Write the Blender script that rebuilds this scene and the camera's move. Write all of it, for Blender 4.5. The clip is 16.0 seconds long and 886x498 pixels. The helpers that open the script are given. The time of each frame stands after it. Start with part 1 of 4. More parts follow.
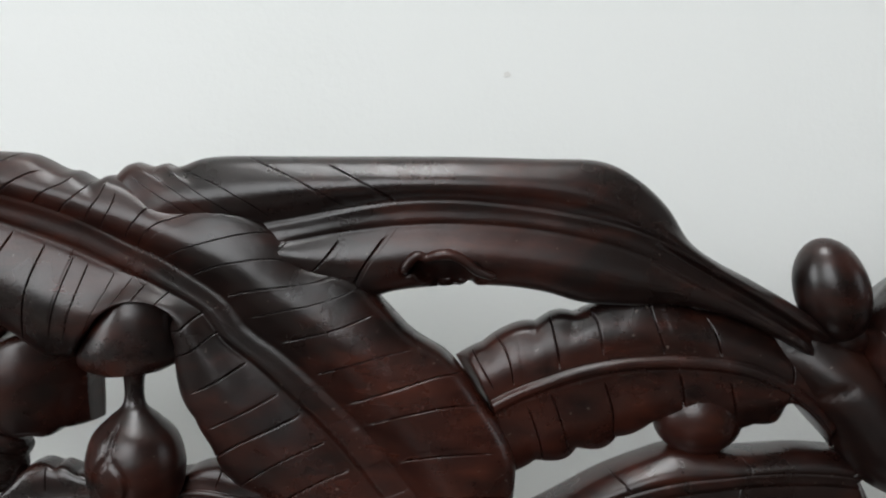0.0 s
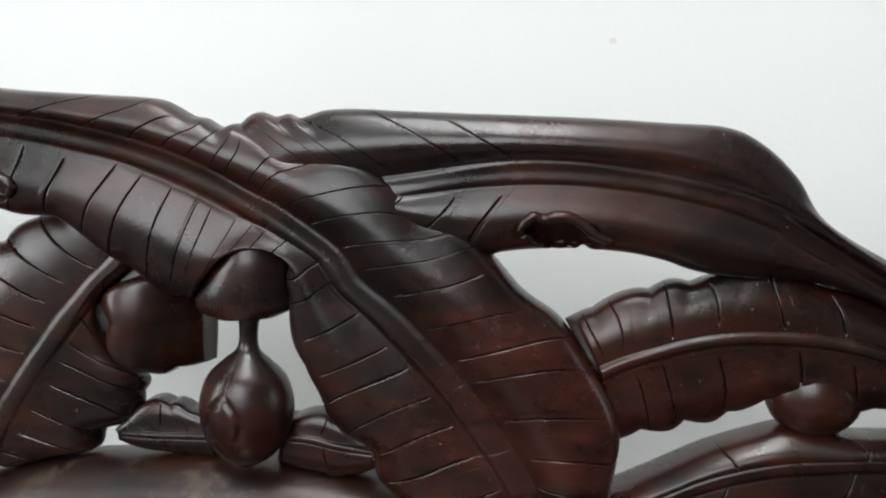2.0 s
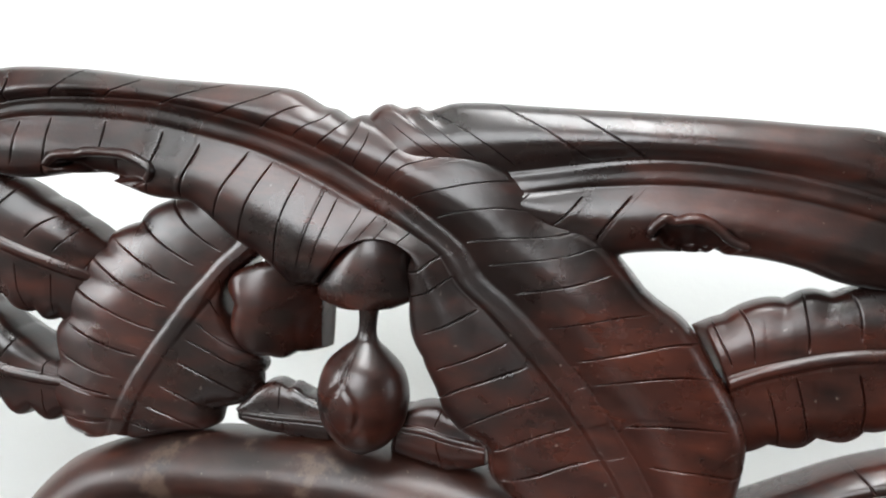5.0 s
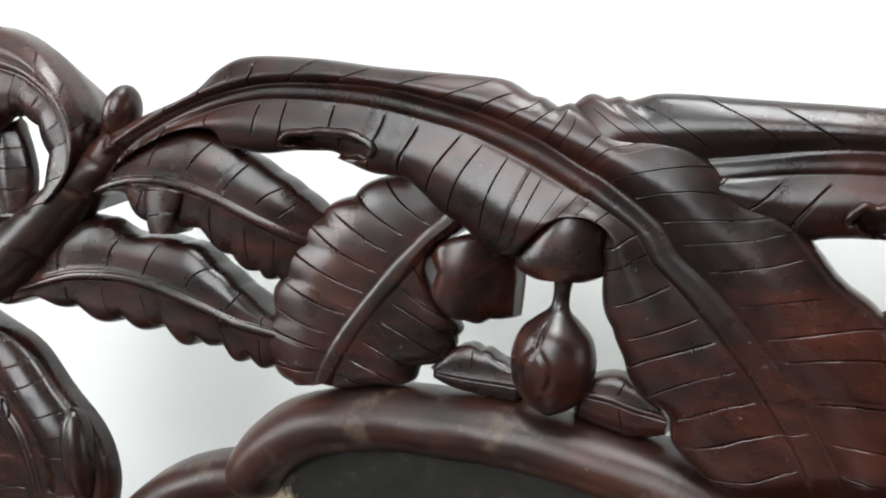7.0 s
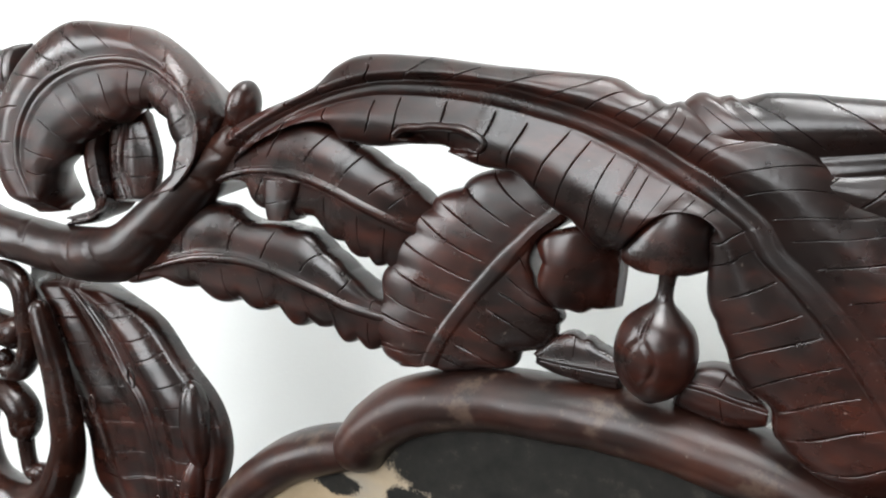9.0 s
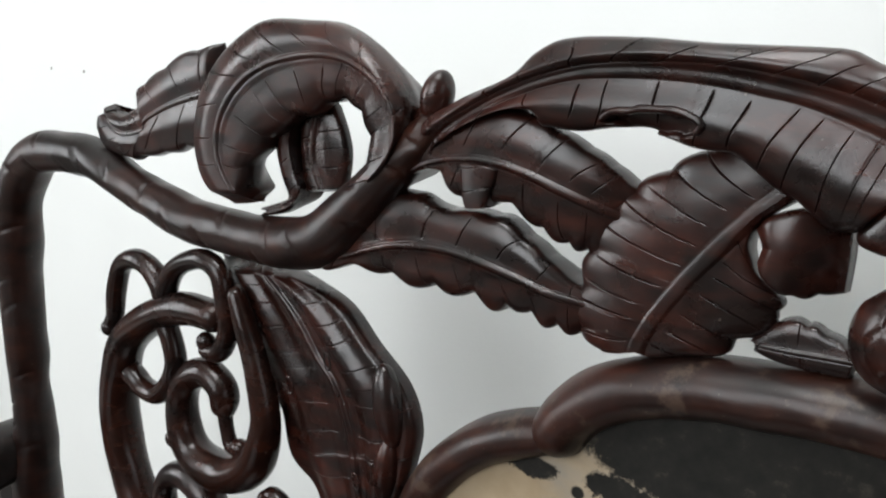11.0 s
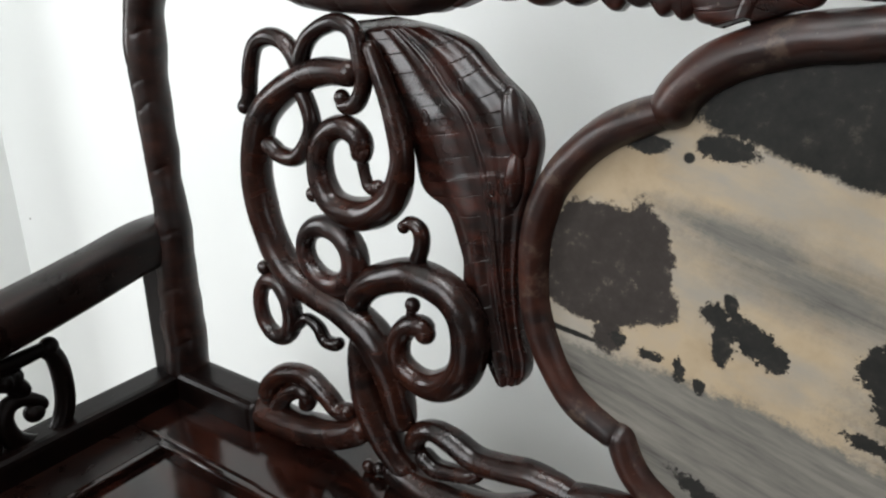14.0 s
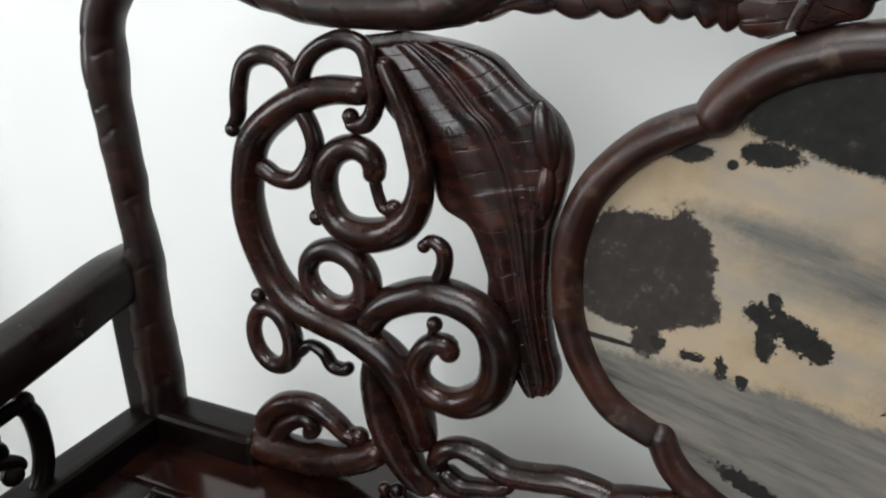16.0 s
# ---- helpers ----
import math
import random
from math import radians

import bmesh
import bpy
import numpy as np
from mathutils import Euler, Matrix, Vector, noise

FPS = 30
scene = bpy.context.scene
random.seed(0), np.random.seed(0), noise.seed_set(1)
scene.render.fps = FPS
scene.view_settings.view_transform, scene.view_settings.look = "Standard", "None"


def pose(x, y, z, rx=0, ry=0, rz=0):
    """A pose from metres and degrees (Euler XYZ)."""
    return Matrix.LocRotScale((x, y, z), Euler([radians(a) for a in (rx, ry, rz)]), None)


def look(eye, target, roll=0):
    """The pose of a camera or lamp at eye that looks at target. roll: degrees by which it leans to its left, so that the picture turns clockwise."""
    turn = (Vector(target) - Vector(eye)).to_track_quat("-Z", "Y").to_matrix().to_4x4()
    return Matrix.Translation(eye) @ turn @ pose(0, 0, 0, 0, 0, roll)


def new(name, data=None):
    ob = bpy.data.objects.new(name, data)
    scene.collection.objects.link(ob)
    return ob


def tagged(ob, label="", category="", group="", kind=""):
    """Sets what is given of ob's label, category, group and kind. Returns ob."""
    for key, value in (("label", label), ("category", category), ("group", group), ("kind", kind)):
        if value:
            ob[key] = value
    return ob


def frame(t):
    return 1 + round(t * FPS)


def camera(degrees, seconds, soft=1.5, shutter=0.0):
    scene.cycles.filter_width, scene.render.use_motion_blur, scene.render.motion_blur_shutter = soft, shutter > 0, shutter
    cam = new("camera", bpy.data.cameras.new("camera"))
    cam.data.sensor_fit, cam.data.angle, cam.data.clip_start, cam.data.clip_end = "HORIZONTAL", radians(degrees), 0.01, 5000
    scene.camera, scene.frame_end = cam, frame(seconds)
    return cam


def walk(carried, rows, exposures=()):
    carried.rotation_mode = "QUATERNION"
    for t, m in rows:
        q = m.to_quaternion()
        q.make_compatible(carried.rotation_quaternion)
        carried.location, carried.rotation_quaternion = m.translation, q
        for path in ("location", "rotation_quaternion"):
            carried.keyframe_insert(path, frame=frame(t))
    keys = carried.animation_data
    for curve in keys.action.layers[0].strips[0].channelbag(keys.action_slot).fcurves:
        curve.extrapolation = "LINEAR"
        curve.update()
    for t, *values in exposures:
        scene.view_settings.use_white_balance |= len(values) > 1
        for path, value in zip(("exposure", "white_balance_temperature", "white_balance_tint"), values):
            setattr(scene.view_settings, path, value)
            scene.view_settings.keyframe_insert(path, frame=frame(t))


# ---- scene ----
cam = camera(58.9, 16.0, soft=2.1)
PATH = [
    (0, (0.092, -0.216, 0.916), (0.05, 1.773, 0.71), 1.0),
    (0.5, (0.078, -0.208, 0.913), (-0.021, 1.776, 0.679), 1.3),
    (1, (0.075, -0.204, 0.912), (-0.06, 1.774, 0.65), 1.6),
    (1.5, (0.08, -0.211, 0.912), (-0.093, 1.763, 0.646), 2.6),
    (2, (0.08, -0.216, 0.912), (-0.136, 1.752, 0.629), 3.2),
    (2.5, (0.079, -0.217, 0.913), (-0.158, 1.744, 0.605), 3.4),
    (3, (0.077, -0.215, 0.912), (-0.171, 1.745, 0.6), 3.8),
    (3.2, (0.079, -0.215, 0.912), (-0.189, 1.743, 0.601), 3.9),
    (5.3, (0.065, -0.215, 0.913), (-0.405, 1.701, 0.587), 4.8),
    (5.5, (0.061, -0.22, 0.912), (-0.44, 1.689, 0.589), 5.0),
    (6, (0.054, -0.232, 0.909), (-0.551, 1.644, 0.572), 5.4),
    (6.5, (0.053, -0.24, 0.905), (-0.605, 1.619, 0.572), 5.8),
    (7, (0.053, -0.244, 0.906), (-0.656, 1.595, 0.562), 5.9),
    (7.5, (0.055, -0.247, 0.908), (-0.691, 1.575, 0.555), 6.2),
    (8, (0.055, -0.247, 0.907), (-0.728, 1.556, 0.541), 6.3),
    (8.5, (0.054, -0.253, 0.909), (-0.764, 1.531, 0.524), 6.1),
    (9, (0.046, -0.26, 0.909), (-0.818, 1.498, 0.508), 6.0),
    (9.5, (0.042, -0.265, 0.91), (-0.9, 1.451, 0.5), 5.7),
    (10, (0.035, -0.27, 0.91), (-0.979, 1.402, 0.488), 5.5),
    (10.2, (0.031, -0.272, 0.91), (-1.008, 1.38, 0.475), 5.4),
    (12.3, (-0.008, -0.302, 0.906), (-1.154, 1.223, 0.306), -0.1),
    (12.5, (-0.013, -0.313, 0.9), (-1.13, 1.226, 0.281), -0.8),
    (13, (-0.022, -0.347, 0.871), (-1.119, 1.2, 0.237), -1.2),
    (13.5, (-0.011, -0.369, 0.844), (-1.099, 1.17, 0.176), -0.7),
    (14, (0.022, -0.392, 0.834), (-1.056, 1.136, 0.123), -0.5),
    (14.5, (0.044, -0.418, 0.83), (-1.045, 1.096, 0.107), 0.2),
    (15, (0.005, -0.434, 0.831), (-1.078, 1.07, 0.082), 0.1),
    (15.5, (-0.035, -0.434, 0.841), (-0.99, 1.15, 0.081), 0.5),
    (16, (-0.066, -0.423, 0.852), (-0.875, 1.244, 0.098), -1.5),
]
walk(cam, [(t, look(eye, target, roll)) for t, eye, target, roll in PATH],
     exposures=[(0.0, -2.0), (0.5, -0.75), (1.0, -1.58), (1.5, -1.7), (2.0, -1.72), (2.5, -1.03), (3.0, -0.83), (5.5, -0.86), (6.5, -1.2), (8.5, -0.84), (9.5, -1.34), (10.0, -1.62), (12.5, -1.74), (13.0, -1.46), (14.0, -1.51), (15.0, -1.49), (16.0, -1.66)])

# ---- world, lights ----
world = bpy.data.worlds.new("sky")
world.use_nodes = True
wn = world.node_tree.nodes
sky = wn.new("ShaderNodeTexSky")
sky.sky_type = "NISHITA"
sky.sun_disc = False
sky.sun_elevation, sky.sun_rotation = radians(45), radians(200)
wn["Background"].inputs[1].default_value = 0.12
world.node_tree.links.new(sky.outputs[0], wn["Background"].inputs[0])
scene.world = world


def area_lamp(name, eye, target, w, h, watts, colour):
    lamp = bpy.data.lights.new(name, "AREA")
    lamp.shape, lamp.size, lamp.size_y, lamp.energy, lamp.color = "RECTANGLE", w, h, watts, colour
    ob = new(name, lamp)
    ob.matrix_world = look(eye, target)
    return ob


# the room: back wall, a wide doorway in the side wall; the side room and its window beyond it, a front and a right
# window are unseen, added for their light
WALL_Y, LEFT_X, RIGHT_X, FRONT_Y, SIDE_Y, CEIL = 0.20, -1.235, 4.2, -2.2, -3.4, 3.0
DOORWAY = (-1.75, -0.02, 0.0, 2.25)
OUTER_X, ADDED_OUTER_WINDOW = -2.75, (-2.35, -1.25, 0.55, 2.25)
ADDED_FRONT_WINDOWS = [(-1.2, 0.15, 1.05, 2.65)]
ADDED_RIGHT_WINDOW = (-1.9, -0.6, 0.9, 2.4)
# side room lamp, added for the light that falls in from the left
area_lamp("added_window_light", (OUTER_X - 0.10, -1.80, 1.40), (0, -1.80, 1.40), 1.08, 1.68, 180, (0.96, 0.98, 1.0))
# unseen front window, added to put sheen on the carving
area_lamp("added_window_light", (-0.525, FRONT_Y - 0.10, 1.85), (-0.525, 0, 1.85), 1.33, 1.58, 150, (0.96, 0.98, 1.0))
# unseen right window, added to brighten the left wall
area_lamp("added_window_light", (RIGHT_X + 0.10, -1.25, 1.65), (0, -1.25, 1.65), 1.28, 1.48, 40, (0.98, 0.98, 1.0))
# overhead lamp, unseen, added to brighten the upward faces of the crest
ADDED_LAMP = (-0.15, -0.80, CEIL - 0.045)
area_lamp("added_ceiling_light", (ADDED_LAMP[0], ADDED_LAMP[1], ADDED_LAMP[2] - 0.012), (ADDED_LAMP[0], ADDED_LAMP[1], 0), 0.76, 0.76, 90, (0.97, 0.985, 1.0))


# ---- materials ----
def material(name, rough=0.5):
    m = bpy.data.materials.new(name)
    m.use_nodes = True
    b = m.node_tree.nodes["Principled BSDF"]
    b.inputs["Roughness"].default_value = rough
    return m, m.node_tree.nodes, m.node_tree.links, b


def noise_node(n, l, coord, scale, detail=4.0, rough=0.55, stretch=None):
    t = n.new("ShaderNodeTexNoise")
    t.inputs["Scale"].default_value, t.inputs["Detail"].default_value, t.inputs["Roughness"].default_value = scale, detail, rough
    if stretch:
        mp = n.new("ShaderNodeMapping")
        mp.inputs["Scale"].default_value = stretch
        l.new(coord, mp.inputs[0])
        coord = mp.outputs[0]
    l.new(coord, t.inputs["Vector"])
    return t.outputs["Fac"]


def ramp_node(n, l, fac, stops):
    r = n.new("ShaderNodeValToRGB")
    e = r.color_ramp.elements
    while len(e) < len(stops):
        e.new(0.5)
    for el, (p, c) in zip(e, stops):
        el.position, el.color = p, (*c, 1)
    l.new(fac, r.inputs[0])
    return r.outputs[0]


def mix_node(n, l, fac, a, b, mode="MIX"):
    m = n.new("ShaderNodeMix")
    m.data_type, m.blend_type = "RGBA", mode
    for sock, v in ((m.inputs[0], fac), (m.inputs[6], a), (m.inputs[7], b)):
        if isinstance(v, (int, float)):
            sock.default_value = v
        elif isinstance(v, tuple):
            sock.default_value = (*v, 1)
        else:
            l.new(v, sock)
    return m.outputs[2]


def maths(n, l, op, a, b=None, c=None):
    m = n.new("ShaderNodeMath")
    m.operation = op
    for sock, v in zip(m.inputs, (a, b, c)):
        if v is None:
            continue
        if isinstance(v, (int, float)):
            sock.default_value = v
        else:
            l.new(v, sock)
    return m.outputs[0]


def bump_node(n, l, b, height, strength, dist):
    bp = n.new("ShaderNodeBump")
    bp.inputs["Strength"].default_value, bp.inputs["Distance"].default_value = strength, dist
    l.new(height, bp.inputs["Height"])
    l.new(bp.outputs[0], b.inputs["Normal"])


def rosewood(name, stretch, red=1.0, gloss=(0.20, 0.43), tint=1.0, worn=0.63, pale=(0.030, 0.019, 0.014), spec=0.5, base=1.0, relief=0.18):
    m, n, l, b = material(name, 0.3)
    co = n.new("ShaderNodeTexCoord").outputs["Object"]
    grain = noise_node(n, l, co, 60, 5, 0.6, stretch)
    patch = maths(n, l, "ADD", maths(n, l, "MULTIPLY", noise_node(n, l, co, 15, 6, 0.62), 0.6), maths(n, l, "MULTIPLY", noise_node(n, l, co, 52, 5, 0.6, stretch), 0.4))
    fine = noise_node(n, l, co, 900, 2, 0.5)
    wear = noise_node(n, l, co, 60, 6, 0.65)
    polish = noise_node(n, l, co, 24, 5, 0.6)
    dark = ramp_node(n, l, grain, [(p, tuple(base * c for c in rgb)) for p, rgb in ((0.25, (0.0060, 0.0032, 0.0028)), (0.55, (0.0135, 0.0060, 0.0047)), (0.8, (0.0250, 0.0100, 0.0075)))])
    warm = ramp_node(n, l, grain, [(p, (base * tint * c[0], base * c[1], base * c[2])) for p, c in ((0.25, (0.022, 0.0072, 0.0050)), (0.55, (0.050, 0.0150, 0.0085)), (0.8, (0.092, 0.0290, 0.0150)))])
    f = ramp_node(n, l, patch, [(0.44, (0, 0, 0)), (0.58, (red, red, red))])
    col = mix_node(n, l, f, dark, warm)
    scuff = ramp_node(n, l, noise_node(n, l, co, 48, 8, 0.72), [(worn, (0, 0, 0)), (worn + 0.07, (0.6, 0.6, 0.6))])
    col = mix_node(n, l, scuff, col, pale)
    dust = ramp_node(n, l, noise_node(n, l, co, 520, 2, 0.5), [(0.735, (0, 0, 0)), (0.765, (0.5, 0.5, 0.5))])
    col = mix_node(n, l, dust, col, (0.16, 0.13, 0.11))
    l.new(col, b.inputs["Base Color"])
    r = n.new("ShaderNodeMapRange")
    r.inputs["From Min"].default_value, r.inputs["From Max"].default_value = 0.30, 0.70
    r.inputs["To Min"].default_value, r.inputs["To Max"].default_value = gloss
    l.new(maths(n, l, "ADD", maths(n, l, "MULTIPLY", polish, 0.6), maths(n, l, "MULTIPLY", wear, 0.4)), r.inputs[0])
    l.new(r.outputs[0], b.inputs["Roughness"])
    b.inputs["Specular IOR Level"].default_value = spec
    h = maths(n, l, "ADD", maths(n, l, "MULTIPLY", wear, 1.0), maths(n, l, "MULTIPLY", fine, 0.12))
    bump_node(n, l, b, h, relief, 0.0013)
    return m


WOOD = rosewood("carved_rosewood", (1, 1, 3), 0.9, (0.19, 0.40), 1.25, spec=0.50, base=0.58)
WOOD_FRAME = rosewood("worn_frame_rosewood", (0.5, 1, 1), 1.0, (0.27, 0.48), 1.0, 0.545, (0.075, 0.048, 0.034), spec=0.42, base=0.72)
WOOD_SCROLL = rosewood("scroll_rosewood", (1, 1, 2), 1.0, (0.17, 0.34), spec=0.36, base=0.48, relief=0.22)
WOOD_BRANCH = rosewood("branch_rosewood", (1, 1, 2), 0.9, (0.26, 0.46), spec=0.38, base=0.50)
# rosewood for posts, rails and arm scrolls; their shade is put into the colour
WOOD_SHADED = rosewood("smooth_shaded_rosewood", (1, 1, 0.3), 0.1, (0.26, 0.40), spec=0.14, base=0.25)
WOOD_X = rosewood("rosewood_along", (0.25, 3, 3), 0.8, base=0.5)
WOOD_Y = rosewood("rosewood_across", (3, 0.25, 3), 0.6, base=0.3, spec=0.3)
SEAT_WOOD = rosewood("polished_seat_rosewood", (0.25, 3, 3), 1.0, (0.07, 0.17), 1.15, base=0.36, relief=0.06)


def wall_paint(name, low, high):
    m, n, l, b = material(name, 0.6)
    co = n.new("ShaderNodeTexCoord").outputs["Object"]
    big, small = noise_node(n, l, co, 2.2, 3), noise_node(n, l, co, 260, 3)
    l.new(ramp_node(n, l, big, [(0.3, low), (0.7, high)]), b.inputs["Base Color"])
    bump_node(n, l, b, small, 0.15, 0.001)
    return m


WALL = wall_paint("white_wall_paint", (0.75, 0.77, 0.75), (0.81, 0.825, 0.81))
# dark paint on the unseen walls only, to dim their reflection in the wood
ROOM = wall_paint("unseen_wall_dark_taupe", (0.10, 0.092, 0.085), (0.135, 0.124, 0.113))


def plain(name, colour, rough, vary=0.15):
    m, n, l, b = material(name, rough)
    co = n.new("ShaderNodeTexCoord").outputs["Object"]
    f = noise_node(n, l, co, 30, 4)
    l.new(ramp_node(n, l, f, [(0.3, tuple(c * (1 - vary) for c in colour)), (0.7, tuple(min(1, c * (1 + vary)) for c in colour))]), b.inputs["Base Color"])
    return m


def marble():
    m, n, l, b = material("dream_stone_marble", 0.4)
    co = n.new("ShaderNodeTexCoord").outputs["Object"]
    wob, fine = noise_node(n, l, co, 28, 6, 0.62), noise_node(n, l, co, 120, 5, 0.7)
    band = noise_node(n, l, co, 16, 6, 0.6, (1.0, 1, 3.2))
    cream = ramp_node(n, l, wob, [(0.3, (0.30, 0.228, 0.142)), (0.55, (0.375, 0.295, 0.196)), (0.75, (0.34, 0.288, 0.222))])
    sep = n.new("ShaderNodeSeparateXYZ")
    l.new(co, sep.inputs[0])
    X, Z = sep.outputs[0], sep.outputs[2]
    jag = maths(n, l, "ADD", maths(n, l, "MULTIPLY", maths(n, l, "SUBTRACT", wob, 0.5), 1.2), maths(n, l, "MULTIPLY", maths(n, l, "SUBTRACT", fine, 0.5), 1.1))
    grit = noise_node(n, l, co, 330, 6, 0.75)
    jag = maths(n, l, "ADD", jag, maths(n, l, "MULTIPLY", maths(n, l, "SUBTRACT", grit, 0.5), 1.3))

    def blot(cx, cz, rx, rz, turn, rough=0.55, soft=0.12):
        c, s = math.cos(radians(turn)), math.sin(radians(turn))
        dx, dz = maths(n, l, "SUBTRACT", X, cx), maths(n, l, "SUBTRACT", Z, cz)
        u = maths(n, l, "ADD", maths(n, l, "MULTIPLY", dx, c / rx), maths(n, l, "MULTIPLY", dz, s / rx))
        v = maths(n, l, "ADD", maths(n, l, "MULTIPLY", dx, -s / rz), maths(n, l, "MULTIPLY", dz, c / rz))
        d = maths(n, l, "SQRT", maths(n, l, "ADD", maths(n, l, "MULTIPLY", u, u), maths(n, l, "MULTIPLY", v, v)))
        d = maths(n, l, "ADD", d, maths(n, l, "MULTIPLY", jag, rough))
        r = n.new("ShaderNodeMapRange")
        r.inputs["From Min"].default_value, r.inputs["From Max"].default_value = 1 + soft, 1 - soft
        l.new(d, r.inputs[0])
        return r.outputs[0]

    def any_of(fs):
        out = fs[0]
        for f in fs[1:]:
            out = maths(n, l, "MAXIMUM", out, f)
        return out

    tilt = n.new("ShaderNodeVectorRotate")
    tilt.rotation_type = "Y_AXIS"
    tilt.inputs["Angle"].default_value = radians(-15)
    l.new(co, tilt.inputs["Vector"])
    streak = noise_node(n, l, tilt.outputs[0], 20, 8, 0.68, (0.55, 1, 5.5))
    grey = ramp_node(n, l, streak, [(0.30, (0.052, 0.049, 0.044)), (0.42, (0.118, 0.112, 0.098)), (0.54, (0.162, 0.152, 0.131)), (0.72, (0.22, 0.205, 0.176))])
    pale = ramp_node(n, l, noise_node(n, l, tilt.outputs[0], 11, 6, 0.6, (1, 1, 2.6)), [(0.42, (0, 0, 0)), (0.62, (0.8, 0.8, 0.8))])
    cream = mix_node(n, l, pale, cream, (0.255, 0.24, 0.21))
    g = any_of([blot(*q) for q in GREY_VEINS])
    col = mix_node(n, l, g, cream, grey)
    brown = ramp_node(n, l, fine, [(0.35, (0.026, 0.021, 0.018)), (0.6, (0.036, 0.030, 0.026)), (0.68, (0.085, 0.07, 0.058)), (0.8, (0.16, 0.135, 0.105))])
    col = mix_node(n, l, any_of([blot(*q) for q in BROWN_SPOTS]), col, brown)
    black = ramp_node(n, l, fine, [(0.3, (0.008, 0.008, 0.007)), (0.58, (0.016, 0.015, 0.013)), (0.72, (0.05, 0.044, 0.035)), (0.85, (0.13, 0.11, 0.08))])
    k = any_of([blot(*q) for q in BLACK_SPOTS])
    col = mix_node(n, l, k, col, black)
    l.new(col, b.inputs["Base Color"])
    b.inputs["Specular IOR Level"].default_value = 0.3
    bump_node(n, l, b, fine, 0.1, 0.0006)
    return m


# centre x, z, half-lengths, turn, edge roughness, softness
GREY_VEINS = [(-0.0315, 0.4758, 0.30, 0.117, -13, 0.10, 0.03), (0.118, 0.5783, 0.12, 0.05, -14, 0.3, 0.2), (-0.0685, 0.6925, 0.045, 0.010, -14, 0.6, 0.5), (-0.0284, 0.6737, 0.060, 0.016, -16, 0.5, 0.7)]
BROWN_SPOTS = [(-0.1488, 0.6762, 0.034, 0.026, 5, 0.4, 0.05), (-0.1513, 0.6456, 0.040, 0.020, -4, 0.4, 0.05), (-0.1187, 0.6751, 0.014, 0.030, 12, 0.5, 0.06), (-0.1119, 0.6469, 0.014, 0.014, 0, 0.6, 0.06), (-0.1392, 0.6195, 0.010, 0.012, 0, 0.7, 0.1)]
BLACK_SPOTS = [(0.0158, 0.787, 0.190, 0.063, -9, 0.12, 0.025), (0.1272, 0.7247, 0.08, 0.06, -20, 0.3, 0.06),
               (-0.1016, 0.7328, 0.003, 0.003, 0, 0.3, 0.15), (-0.0579, 0.6407, 0.020, 0.008, -36, 1.2, 0.05), (-0.0791, 0.648, 0.010, 0.006, -20, 1.5, 0.06), (-0.0732, 0.6341, 0.006, 0.014, 8, 1.3, 0.06), (-0.0458, 0.6321, 0.007, 0.009, 20, 1.2, 0.06), (-0.0709, 0.6564, 0.004, 0.006, 0, 1.4, 0.08),
               (0.0042, 0.6409, 0.012, 0.014, 20, 1.2, 0.05), (0.017, 0.6235, 0.014, 0.020, 35, 1.2, 0.05), (-0.1123, 0.6144, 0.008, 0.004, -5, 1.5, 0.08), (-0.0949, 0.61, 0.0035, 0.007, 12, 1.5, 0.08), (-0.0827, 0.6034, 0.004, 0.005, 0, 1.5, 0.08), (-0.1319, 0.6198, 0.006, 0.005, 0, 1.4, 0.1),
               (-0.1241, 0.7374, 0.012, 0.005, 0, 0.8, 0.1), (-0.0832, 0.7392, 0.016, 0.007, 0, 1.0, 0.1), (-0.1675, 0.6159, 0.03, 0.0020, -6, 0.6, 0.2), (0.0089, 0.5972, 0.020, 0.005, -10, 1.4, 0.08), (-0.0661, 0.53, 0.028, 0.006, -28, 1.3, 0.06)]
MARBLE = marble()


# ---- mesh helpers ----
def mesh_object(name, verts, faces, mat, parent=None, label="", smooth=True):
    me = bpy.data.meshes.new(name)
    me.from_pydata([tuple(v) for v in verts], [], faces)
    me.materials.append(mat)
    me.update()
    bm = bmesh.new()
    bm.from_mesh(me)
    bmesh.ops.recalc_face_normals(bm, faces=bm.faces)
    bm.to_mesh(me)
    bm.free()
    if smooth:
        me.shade_smooth()
    ob = new(name, me)
    if parent is not None:
        ob.parent = parent
    if label:
        ob["label"] = label
    return ob


def part(name, bm, mat, parent, label=""):
    me = bpy.data.meshes.new(name)
    bm.to_mesh(me)
    bm.free()
    me.materials.append(mat)
    ob = new(name, me)
    ob.parent = parent
    if label:
        ob["label"] = label
    return ob


